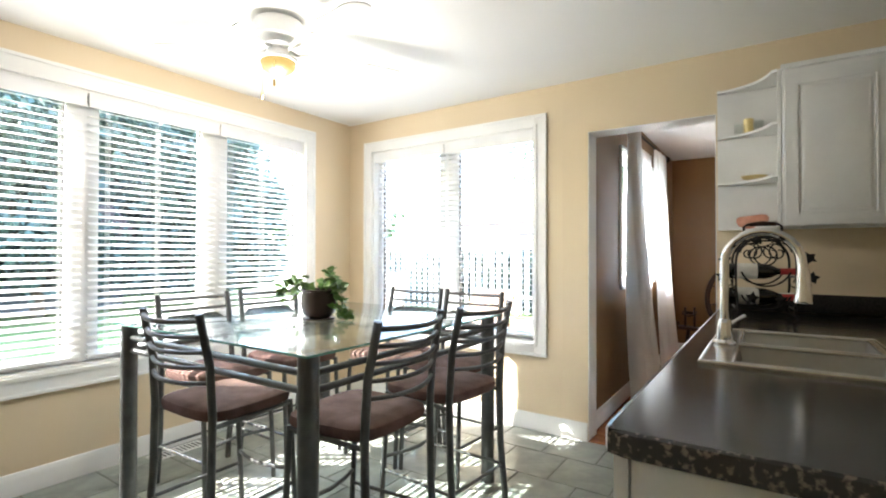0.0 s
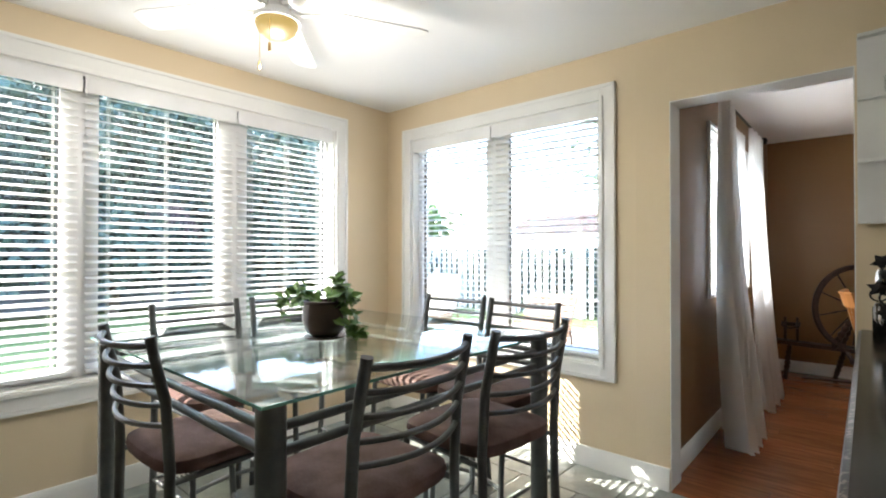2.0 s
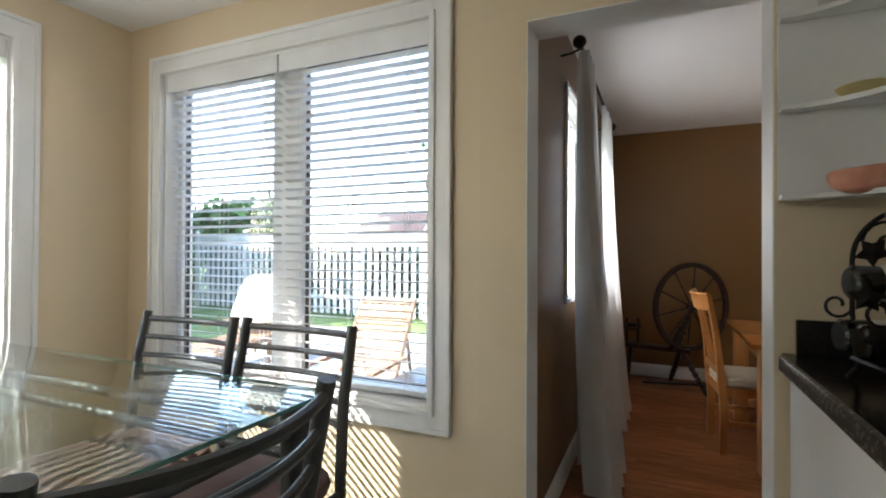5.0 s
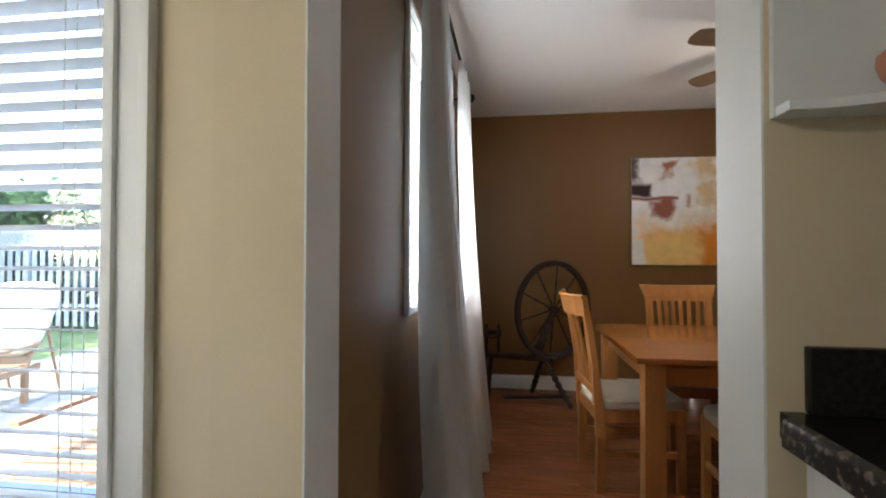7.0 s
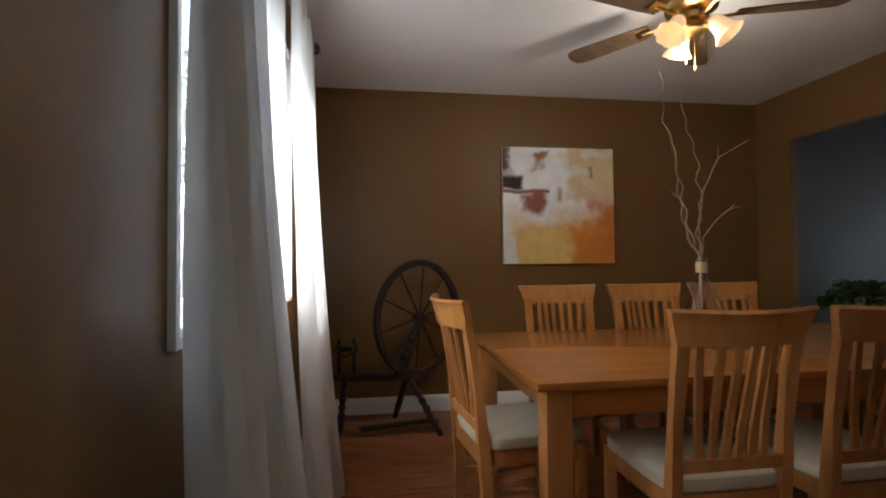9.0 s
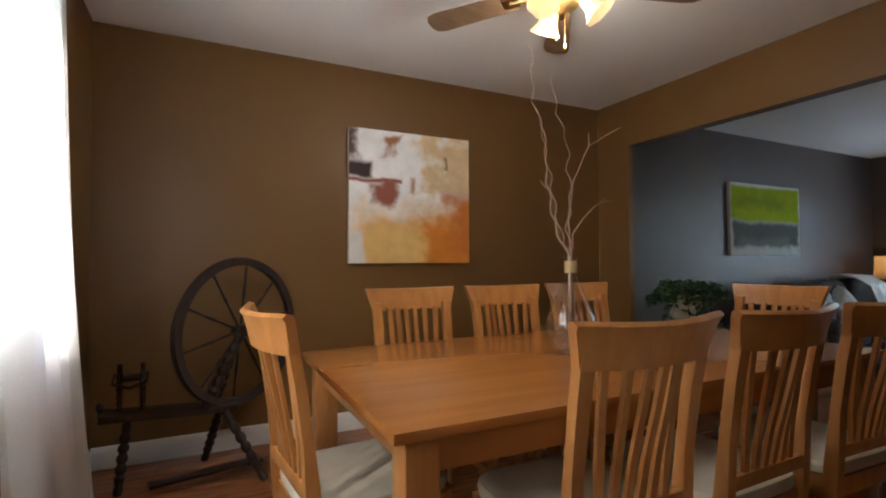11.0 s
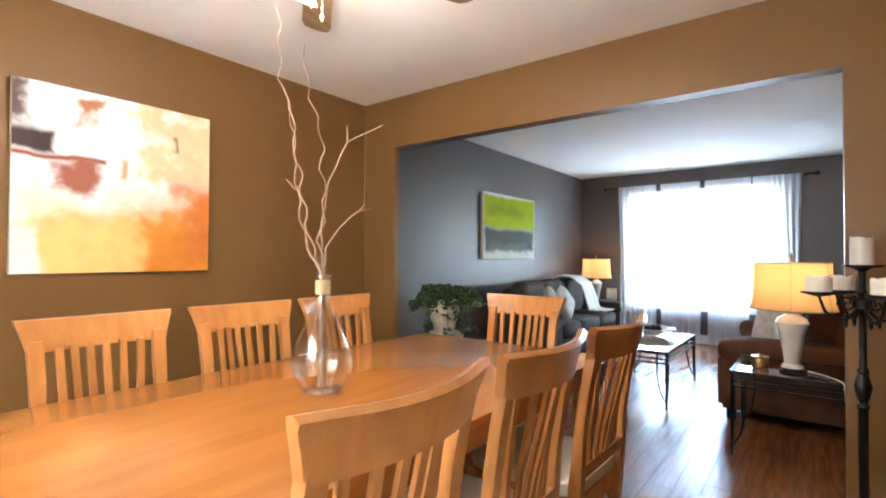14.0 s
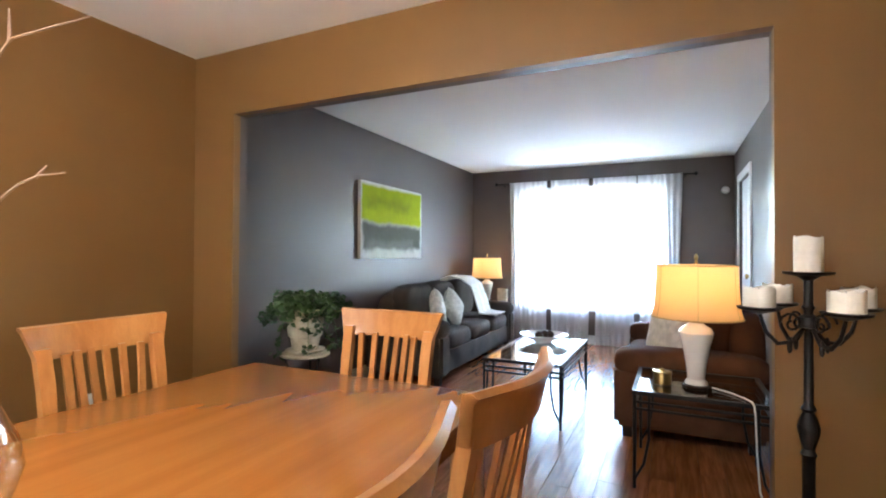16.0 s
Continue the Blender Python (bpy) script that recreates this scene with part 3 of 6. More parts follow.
win_l = window("window_4", "x", LW, LX + 0.09, [(1.01, 1.55), (1.61, 2.17), (2.23, 2.74)], "white living room window behind sheer curtains", (LX + 0.14, LX))


def blind(axis, plane, u0, u1, ztop, zbot, group):
    """A horizontal blind: valance, head rail, separate slats, bottom rail, ladder cords, wand."""
    b = tagged(new("window_blind"), "white slatted horizontal blind, lowered with open slats", "blind", group)
    b.location = (plane, 0, 0) if axis == "x" else (0, plane, 0)

    def bx(a0, a1, p0, p1, z0, z1, bm=None):
        return box(p0, p1, a0, a1, z0, z1, bm) if axis == "x" else box(a0, a1, p0, p1, z0, z1, bm)
    s = 1 if axis == "x" else -1
    v0, v1 = sorted((s * 0.030, s * 0.040))
    part("valance", bx(u0, u1, v0, v1, ztop - 0.085, ztop), M["vinyl"], b, bevel=0.002)
    part("head_rail", bx(u0 + 0.01, u1 - 0.01, -0.022, 0.026, ztop - 0.05, ztop - 0.008), M["vinyl"], b)
    part("bottom_rail", bx(u0 + 0.012, u1 - 0.012, -0.024, 0.024, zbot, zbot + 0.018), M["vinyl"], b, bevel=0.003)
    bm = bmesh.new()
    rows = []
    for k in range(5):
        f = -1 + k / 2
        h = 0.0025 * (1 - f * f) + (-0.0062 if axis == "x" else 0.0035) * f * s
        rows.append([(uu, f * 0.0185, h) for uu in (u0 + 0.012, u1 - 0.012)])
    top = [[bm.verts.new((p, uu, h + 0.0011) if axis == "x" else (uu, p, h + 0.0011)) for uu, p, h in r] for r in rows]
    bot = [[bm.verts.new((p, uu, h - 0.0011) if axis == "x" else (uu, p, h - 0.0011)) for uu, p, h in r] for r in rows]
    for i in range(4):
        bm.faces.new((top[i][0], top[i][1], top[i + 1][1], top[i + 1][0]))
        bm.faces.new((bot[i][0], bot[i + 1][0], bot[i + 1][1], bot[i][1]))
        for e in (0, 1):
            bm.faces.new((top[i][e], top[i + 1][e], bot[i + 1][e], bot[i][e]))
    for i in (0, 4):
        bm.faces.new((top[i][0], bot[i][0], bot[i][1], top[i][1]))
    first = part("slat", bm, M["slat"], b)
    z = ztop - 0.09
    first.location.z = z
    z -= 0.0405
    while z > zbot + 0.03:
        o = first.copy()
        scene.collection.objects.link(o)
        o.location.z = z
        z -= 0.0405
    for f in (0.14, 0.5, 0.86) if u1 - u0 > 0.7 else (0.16, 0.84):
        uu = u0 + (u1 - u0) * f
        bm = bmesh.new()
        for p in (-0.026, 0.026, 0.0):
            q = (p, uu, 0) if axis == "x" else (uu, p, 0)
            tube([(q[0], q[1], zbot + 0.01), (q[0], q[1], ztop - 0.03)], 0.0012, bm, 5)
        part("ladder_cord", bm, M["cord"], b)
    uu = u1 - 0.09
    q = (s * 0.034, uu) if axis == "x" else (uu, s * 0.034)
    bm = tube([(q[0], q[1], ztop - 0.08), (q[0] * 1.05, q[1], ztop - 0.62)], 0.0016, None, 5)
    lathe([(0.002, 0), (0.007, 0.004), (0.008, 0.02), (0.003, 0.035)], bm, 8, Matrix.Translation((q[0] * 1.05, q[1], ztop - 0.655)))
    part("pull_cord", bm, M["cord"], b)
    return b


for u0, u1 in ((-2.845, -2.055), (-2.045, -1.265), (-1.255, -0.545)):
    blind("x", -0.042, u0, u1, 2.135, 0.635, "kitchen window blinds")
for u0, u1 in ((0.29, 1.02), (1.03, 1.785)):
    blind("y", 0.042, u0, u1, 2.108, 0.64, "patio window blinds")

# ---- kitchen: glass table and chairs ----
TX0, TX1, TY0, TY1, TZ = 0.57, 1.945, -2.145, -0.81, 0.90
table = thing("glass_table", "square counter-height table with a clear glass top on dark steel", "table", "", (TX0 + TX1) / 2, (TY0 + TY1) / 2)
hx, hy = (TX1 - TX0) / 2, (TY1 - TY0) / 2
part("tabletop", box(-hx, hx, -hy, hy, TZ - 0.010, TZ, None), M["tableglass"], table, "clear glass top with green edge", bevel=0.002)
bm = bmesh.new()
for a, b, c, d in ((-hx - 0.001, hx + 0.001, -hy - 0.0015, -hy), (-hx - 0.001, hx + 0.001, hy, hy + 0.0015), (-hx - 0.0015, -hx, -hy, hy), (hx, hx + 0.0015, -hy, hy)):
    box(a, b, c, d, TZ - 0.009, TZ - 0.001, bm)
part("glass_edge", bm, M["glassedge"], table)
lx, ly = hx - 0.05, hy - 0.05
for sx in (-1, 1):
    for sy in (-1, 1):
        part("leg", tube([(sx * lx, sy * ly, 0.0), (sx * lx, sy * ly, TZ - 0.011)], 0.036, None, 20), M["steel_dark"], table)
for z in (TZ - 0.075, TZ - 0.135):
    for s in (-1, 1):
        part("rail", tube([(-lx, s * ly, z), (lx, s * ly, z)], 0.013, None, 10), M["steel_dark"], table)
        part("rail", tube([(s * lx, -ly, z), (s * lx, ly, z)], 0.013, None, 10), M["steel_dark"], table)


def metal_chair():
    c = thing("dining_chair", "dark steel counter chair with curved ladder back and brown suede seat", "chair", "chairs round the glass table")
    w, d = 0.205, 0.20
    for s in (-1, 1):
        pts = [(s * w, -d - 0.035, 0.0), (s * w, -d - 0.005, 0.30), (s * w, -d, 0.60), (s * (w - 0.001), -d - 0.012, 0.80), (s * (w - 0.004), -d - 0.055, 1.0)]
        bm = tube(pts, 0.0155, None, 12)
        part("back_post", bm, M["steel_dark"], c)
        part("leg", tube([(s * (w - 0.01), d + 0.015, 0.0), (s * (w - 0.015), d - 0.02, 0.575)], 0.0125, None, 10), M["steel_dark"], c)
        part("stretcher", tube([(s * w, -d - 0.012, 0.20), (s * (w - 0.012), d - 0.0, 0.20)], 0.008, None, 8), M["steel_dark"], c)
        part("seat_rail", tube([(s * w, -d, 0.562), (s * (w - 0.015), d - 0.02, 0.562)], 0.010, None, 8), M["steel_dark"], c)
    part("footrest", tube([(-w + 0.012, d, 0.26), (-w * 0.5, d - 0.03, 0.26), (0, d - 0.045, 0.26), (w * 0.5, d - 0.03, 0.26), (w - 0.012, d, 0.26)], 0.009, None, 8), M["steel_dark"], c)
    part("stretcher", tube([(-w, -d - 0.012, 0.20), (w, -d - 0.012, 0.20)], 0.008, None, 8), M["steel_dark"], c)
    for z, y in ((0.975, -d - 0.049), (0.915, -d - 0.036), (0.855, -d - 0.024), (0.795, -d - 0.012), (0.735, -d - 0.007)):
        pts = [(w * f, y - 0.055 * (1 - f * f), z - 0.008 * (1 - f * f)) for f in [k / 5 - 1 for k in range(11)]]
        part("back_rail", tube(pts, 0.0088 if z < 0.95 else 0.0105, None, 8), M["steel_dark"], c)
    bm = puff(0, 0.0, 0.597, 0.43, 0.43, 0.075, None, 0.42, 28, 10, wob=0.004)
    part("seat", bm, M["suede"], c, "brown microsuede pad")
    return c


first = metal_chair()
first.matrix_basis = pose(1.20, -1.95, 0, 0, 0, 2)
for x, y, r in ((1.82, -1.775, 93), (1.85, -1.235, 86), (0.68, -1.675, -90), (0.70, -1.20, -92), (1.19, -0.82, 181), (1.62, -0.81, 178)):
    copy_thing(first, pose(x, y, 0, 0, 0, r))

# ivy in a brown pot on the table
pot = thing("potted_ivy", "ivy in a brown glazed pot on the glass table", "plant", "", 1.32, -1.54, TZ + 0.001)
part("saucer", lathe([(0.06, 0), (0.078, 0.004), (0.082, 0.012), (0.07, 0.012)], None, 28), M["terracotta"], pot)
part("pot", lathe([(0.052, 0.012), (0.075, 0.035), (0.088, 0.075), (0.086, 0.115), (0.080, 0.140), (0.086, 0.150), (0.080, 0.152), (0.073, 0.135)], None, 32), M["terracotta"], pot, "brown glazed pot with a rolled rim")
part("soil", lathe([(0.072, 0.125), (0.05, 0.132), (0.01, 0.134)], None, 20), M["soil"], pot)
rnd = random.Random(4)
sb, lb, places = bmesh.new(), bmesh.new(), []
for ang, reach, rise, drop in ((3.5, 0.20, 0.09, 0.02), (3.8, 0.15, 0.06, 0.06), (3.2, 0.13, 0.05, 0.03), (0.55, 0.10, 0.12, 0.18), (0.85, 0.13, 0.10, 0.20), (0.3, 0.09, 0.14, 0.14), (0.7, 0.06, 0.15, 0.01), (0.1, 0.12, 0.08, 0.19), (1.2, 0.10, 0.10, 0.10), (2.2, 0.10, 0.05, 0.03)):
    pts = []
    for k in range(9):
        f = k / 8
        pts.append(Vector((math.cos(ang) * (0.03 + reach * f), math.sin(ang) * (0.03 + reach * f), max(0.02, 0.135 + rise * math.sin(min(1, f * 1.6) * 1.57) - (rise + drop) * f * f))))
    tube(pts, 0.0018, sb, 5)
    for p in pts[2:]:
        for _ in range(2):
            places.append(p + Vector((rnd.uniform(-0.025, 0.025), rnd.uniform(-0.025, 0.025), rnd.uniform(-0.01, 0.025))))
leaf_cloud(lb, places, 0.052, rnd)
part("stem", sb, M["leaf"], pot)
part("leaves", lb, M["leaf"], pot, "green ivy leaves")

# floor register
reg = thing("floor_register", "white slotted floor vent by the wall", "vent", "", 0.11, -1.60, 0.001)
part("frame", box(-0.06, 0.06, -0.16, 0.16, 0, 0.004), M["cabinet"], reg, bevel=0.001)
for k in range(12):
    part("slot", box(-0.042, 0.042, -0.14 + k * 0.0245, -0.128 + k * 0.0245, 0.004, 0.0048), M["black_plastic"], reg)


# ---- ceiling fans ----
def fan(name, label, x, y, z, turn, housing, blade_mat, blades, reach, dropz):
    f = thing(name, label, "ceiling fan", "", x, y, z)
    part("canopy", lathe([(0.085, 0), (0.115, -0.015), (0.125, -0.055), (0.118, -0.095), (0.075, -0.115)], None, 36), housing, f)
    part("motor_ring", lathe([(0.055, -0.112), (0.062, -0.118), (0.062, -0.145), (0.045, -0.155)], None, 28), M["chrome"] if housing is M["white"] else M["brass"], f)
    part("light_kit", lathe([(0.045, -0.150), (0.060, -0.165), (0.072, -0.195), (0.068, -0.205)], None, 28), housing, f)
    for k in range(blades):
        a = turn + 2 * math.pi * k / blades
        m = Matrix.Rotation(a, 4, "Z") @ Matrix.Translation((0, 0, dropz)) @ Matrix.Rotation(radians(11), 4, "X")
        outline = [(0.20, -0.05), (0.30, -0.058), (reach - 0.06, -0.068), (reach - 0.015, -0.055), (reach, -0.02), (reach, 0.02), (reach - 0.015, 0.055), (reach - 0.06, 0.068), (0.30, 0.058), (0.20, 0.05)]
        bm = bmesh.new()
        t = [bm.verts.new(m @ Vector((u, v, 0.003))) for u, v in outline]
        b = [bm.verts.new(m @ Vector((u, v, -0.003))) for u, v in outline]
        bm.faces.new(t)
        bm.faces.new(list(reversed(b)))
        for i in range(len(t)):
            j = (i + 1) % len(t)
            bm.faces.new((t[i], b[i], b[j], t[j]))
        bl = part("blade", bm, blade_mat, f)
        arm = tube([m @ Vector((0.05, 0, -0.008)), m @ Vector((0.10, 0, -0.022)), m @ Vector((0.15, 0, -0.012)), m @ Vector((0.24, 0, -0.006))], 0.009, None, 8)
        box(0.20, 0.275, -0.03, 0.03, -0.008, -0.003, arm, m)
        part("blade_iron", arm, housing if housing is M["white"] else M["brass"], bl)
    return f


kf = fan("ceiling_fan", "white five-blade ceiling fan with amber glass bowl light", 1.14, -1.65, HK, radians(-7), M["white"], M["white"], 5, 0.66, -0.135)
part("glass_bowl", lathe([(0.082, -0.200), (0.085, -0.215), (0.074, -0.245), (0.045, -0.268), (0.006, -0.276)], None, 32), M["kfan_glass"], kf, "lit amber glass bowl")
part("bowl_rim", lathe([(0.074, -0.190), (0.092, -0.195), (0.092, -0.207), (0.074, -0.21)], None, 32), M["white"], kf)
for dx, dy, l in ((0.05, -0.06, 0.13), (-0.085, -0.03, 0.16)):
    bm = tube([(dx, dy, -0.19), (dx, dy, -0.19 - l)], 0.0014, None, 5)
    lathe([(0.002, 0), (0.006, -0.006), (0.007, -0.03), (0.002, -0.038)], bm, 8, Matrix.Translation((dx, dy, -0.19 - l)))
    part("pull_chain", bm, M["brass"], kf)
df = fan("ceiling_fan", "wood-blade ceiling fan with brass fittings and lit bell glass shades", 4.09, 2.03, H, radians(125), M["brass"], M["fan_blade"], 5, 0.67, -0.125)
for k in range(3):
    a = radians(200) + 2 * math.pi * k / 3
    m = Matrix.Rotation(a, 4, "Z") @ Matrix.Translation((0.085, 0, -0.155)) @ Matrix.Rotation(radians(-38), 4, "Y")
    part("lamp_arm", tube([(0.03 * math.cos(a), 0.03 * math.sin(a), -0.150), m @ Vector((0, 0, 0.012))], 0.010, None, 8), M["brass"], df)
    bm = bmesh.new()
    rings = []
    for r, z in ((0.020, 0.0), (0.034, -0.018), (0.040, -0.05), (0.046, -0.08), (0.062, -0.112), (0.072, -0.122)):
        rings.append([bm.verts.new(m @ Vector(((r + (0.004 if r > 0.06 else 0) * math.cos(8 * q)) * math.cos(q), (r + (0.004 if r > 0.06 else 0) * math.cos(8 * q)) * math.sin(q), z))) for q in [2 * math.pi * i / 32 for i in range(32)]])
    for ra, rb in zip(rings, rings[1:]):
        for i in range(32):
            bm.faces.new((ra[i], ra[(i + 1) % 32], rb[(i + 1) % 32], rb[i]))
    part("bell_shade", bm, M["fan_glass"], df, "lit frosted bell glass with ruffled rim")
for dx, l in ((0.02, 0.16), (-0.03, 0.13)):
    bm = tube([(dx, 0.01, -0.20), (dx, 0.01, -0.20 - l)], 0.0014, None, 5)
    lathe([(0.002, 0), (0.006, -0.006), (0.007, -0.022), (0.002, -0.03)], bm, 8, Matrix.Translation((dx, 0.01, -0.20 - l)))
    part("pull_chain", bm, M["brass"], df)
lamp = new("fan_light", bpy.data.lights.new("fan_light", "POINT"))
lamp.data.energy, lamp.data.color, lamp.data.shadow_soft_size = 0.72, (1.0, 0.91, 0.81), 0.07
lamp.location = (4.09, 2.03, 2.08)
lamp = new("kitchen_fan_light", bpy.data.lights.new("kitchen_fan_light", "POINT"))
lamp.data.energy, lamp.data.color, lamp.data.shadow_soft_size = 1.45, (1.0, 0.95, 0.88), 0.09
lamp.location = (1.14, -1.65, HK - 0.40)

# ---- kitchen: counter, sink, cabinets ----
CX0, CX1, CY0, CZ = 2.92, 3.56, -2.325, 0.92
base = thing("base_cabinet", "white base cabinet with plain side panels under the counter", "cabinet", "", CX0, CY0)
bm = box(0.03, 0.62, 0.03, 0.60, 0.0, CZ - 0.04)
box(0.03, 0.62, 1.47, 2.29, 0.0, CZ - 0.04, bm)
box(0.03, 0.62, 0.60, 1.47, 0.0, 0.70, bm)
box(0.03, 0.05, 0.60, 1.47, 0.70, CZ - 0.04, bm)
box(0.60, 0.62, 0.60, 1.47, 0.70, CZ - 0.04, bm)
part("body", bm, M["cabinet"], base)
part("end_panel", box(0.05, 0.60, 0.018, 0.029, 0.08, CZ - 0.05), M["cabinet"], base, bevel=0.002)
part("corner_trim", box(0.02, 0.045, 0.016, 0.05, 0.0, CZ - 0.042), M["cabinet"], base, bevel=0.003)
part("back_panel", box(0.018, 0.029, 0.06, 2.25, 0.08, CZ - 0.05), M["cabinet"], base, bevel=0.002)
base2 = thing("base_cabinet", "white base cabinet run along the wall", "cabinet", "", 3.56, -0.60)
part("body", box(0.0, 1.72, 0.02, 0.59, 0.0, CZ - 0.04), M["cabinet"], base2, bevel=0.002)
SX0, SX1, SYA, SYB = 3.0, 3.48, -1.655, -0.93    # sink cut-out
bm = bmesh.new()
EW = 0.012
cx = (CX0 + EW, SX0 + 0.02, SX1 - 0.02, CX1, 5.29)
cy = (CY0 + EW, SYA + 0.02, SYB - 0.02, -0.62, -0.002)
vs = {(i, j): bm.verts.new((cx[i], cy[j], CZ - 0.038)) for i in range(5) for j in range(5)}
for i in range(4):
    for j in range(4):
        if (i, j) != (1, 1) and (i < 3 or j == 3):
            bm.faces.new((vs[i, j], vs[i + 1, j], vs[i + 1, j + 1], vs[i, j + 1]))
up = bmesh.ops.extrude_face_region(bm, geom=bm.faces[:])["geom"]
bmesh.ops.translate(bm, verts=[g for g in up if isinstance(g, bmesh.types.BMVert)], vec=(0, 0, 0.038))
bmesh.ops.delete(bm, geom=[v for v in bm.verts if not v.link_faces], context="VERTS")
top = tagged(link("countertop", bm, M["stone_black"], None, "", False), "black speckled laminate counter with rounded edge", "counter")
edge = [(0.0, CZ - 0.042), (EW, CZ - 0.042), (EW, CZ - 0.010), (EW - 0.003, CZ - 0.003), (0.0, CZ + 0.0005)]
part("front_edge", sweep([(CX1, CY0 + EW), (CX0 + EW + 0.03, CY0 + EW), (CX0 + EW + 0.008, CY0 + EW + 0.008), (CX0 + EW, CY0 + EW + 0.03), (CX0 + EW, -0.03)], edge), M["stone_edge"], top, "speckled counter edge")
part("backsplash", box(2.965, 5.29, -0.022, -0.002, CZ + 0.001, CZ + 0.10), M["stone_black"], top, bevel=0.004)

sink = thing("sink", "double-bowl stainless steel sink set into the counter", "sink", "", SX0, SYA, CZ)
W_, L_ = SX1 - SX0, SYB - SYA
bm = bmesh.new()
for x0, x1, y0, y1 in ((0, 0.085, 0, L_), (W_ - 0.03, W_, 0, L_), (0.085, W_ - 0.03, 0, 0.03), (0.085, W_ - 0.03, L_ - 0.03, L_), (0.085, W_ - 0.03, L_ / 2 - 0.016, L_ / 2 + 0.016)):
    box(x0, x1, y0, y1, 0.0005, 0.006, bm)
part("rim", bm, M["steel_rim"], sink)
part("rim_lip", tube([(0.004, 0.004, 0.006), (W_ - 0.004, 0.004, 0.006), (W_ - 0.004, L_ - 0.004, 0.006), (0.004, L_ - 0.004, 0.006)], 0.006, None, 8, True), M["steel_rim"], sink)
for y0, y1 in ((0.03, L_ / 2 - 0.016), (L_ / 2 + 0.016, L_ - 0.03)):
    bm = bmesh.new()
    x0, x1, z1, z0, i = 0.085, W_ - 0.03, 0.004, -0.17, 0.03
    up = [bm.verts.new(c) for c in ((x0, y0, z1), (x1, y0, z1), (x1, y1, z1), (x0, y1, z1))]
    dn = [bm.verts.new(c) for c in ((x0 + i, y0 + i, z0), (x1 - i, y0 + i, z0), (x1 - i, y1 - i, z0), (x0 + i, y1 - i, z0))]
    for k in range(4):
        bm.faces.new((up[k], up[(k + 1) % 4], dn[(k + 1) % 4], dn[k]))
    bm.faces.new(dn)
    bw = part("bowl", bm, M["stainless"], sink)
    part("bowl_lip", tube([(x0, y0, 0.006), (x1, y0, 0.006), (x1, y1, 0.006), (x0, y1, 0.006)], 0.0055, None, 8, True), M["steel_rim"], bw)
    part("drain", lathe([(0.042, z0 + 0.001), (0.042, z0 + 0.004), (0.02, z0 + 0.002)], None, 20, Matrix.Translation(((x0 + x1) / 2, (y0 + y1) / 2, 0))), M["chrome"], bw)
fau = thing("faucet", "chrome pull-down gooseneck kitchen faucet", "faucet", "", 3.043, -1.31, CZ + 0.0065)
part("base", lathe([(0.034, 0), (0.034, 0.008), (0.024, 0.016), (0.022, 0.06), (0.020, 0.075), (0.016, 0.085)], None, 24), M["chrome"], fau)
pts = [(0, 0, 0.08), (0, 0, 0.26)] + [(0.105 - 0.105 * math.cos(a), 0, 0.27 + 0.105 * math.sin(a)) for a in [k * math.pi / 12 for k in range(13)]]
part("neck", tube(pts + [(0.212, 0, 0.25)], 0.0135, None, 16), M["chrome"], fau)
part("spray_head", lathe([(0.015, 0.255), (0.018, 0.235), (0.020, 0.18), (0.026, 0.155), (0.024, 0.148)], None, 20, Matrix.Translation((0.213, 0, 0))), M["chrome"], fau)
bm = lathe([(0.011, 0), (0.011, 0.035)], None, 14, Matrix.Translation((0, 0.018, 0.05)) @ Matrix.Rotation(radians(-90), 4, "X"))
tube([(0.0, 0.05, 0.05), (0.03, 0.07, 0.075), (0.055, 0.085, 0.09)], [0.008, 0.006, 0.007], bm, 8)
part("lever", bm, M["chrome"], fau)

UZ0, UZ1 = 1.362, 2.135
uc = thing("upper_cabinet", "white wall cabinet with raised-panel doors", "cabinet", "", 3.22, -0.002)
part("body", box(0.0, 1.22, -0.28, 0.0, UZ0, UZ1), M["cabinet"], uc, bevel=0.002)
for x0, x1 in ((0.012, 0.405), (0.41, 0.80), (0.805, 1.20)):
    bm = box(x0, x1, -0.300, -0.281, UZ0 + 0.006, UZ1 - 0.03)
    d = part("door", bm, M["cabinet"], uc, bevel=0.003)
    bm = bmesh.new()
    a0, a1, c0, c1 = x0 + 0.055, x1 - 0.055, UZ0 + 0.065, UZ1 - 0.09
    rows = []
    for ins, yy in ((0.0, -0.300), (0.006, -0.294), (0.016, -0.3015), (0.030, -0.3055)):
        rows.append([bm.verts.new(v) for v in ((a0 + ins, yy, c0 + ins), (a1 - ins, yy, c0 + ins), (a1 - ins, yy, c1 - ins), (a0 + ins, yy, c1 - ins))])
    for ra, rb in zip(rows, rows[1:]):
        for k in range(4):
            bm.faces.new((ra[k], ra[(k + 1) % 4], rb[(k + 1) % 4], rb[k]))
    bm.faces.new(rows[-1])
    bmesh.ops.translate(bm, verts=bm.verts, vec=(0, -0.0008, 0))
    part("panel", bm, M["cabinet"], d)
    bm = bmesh.new()
    for ins, w in ((-0.006, 0.006),):
        for u0, u1, z0, z1 in ((a0 - 0.006, a0, c0 - 0.006, c1 + 0.006), (a1, a1 + 0.006, c0 - 0.006, c1 + 0.006), (a0, a1, c0 - 0.006, c0), (a0, a1, c1, c1 + 0.006)):
            box(u0, u1, -0.304, -0.300, z0, z1, bm)
    part("moulding", bm, M["cabinet"], d)
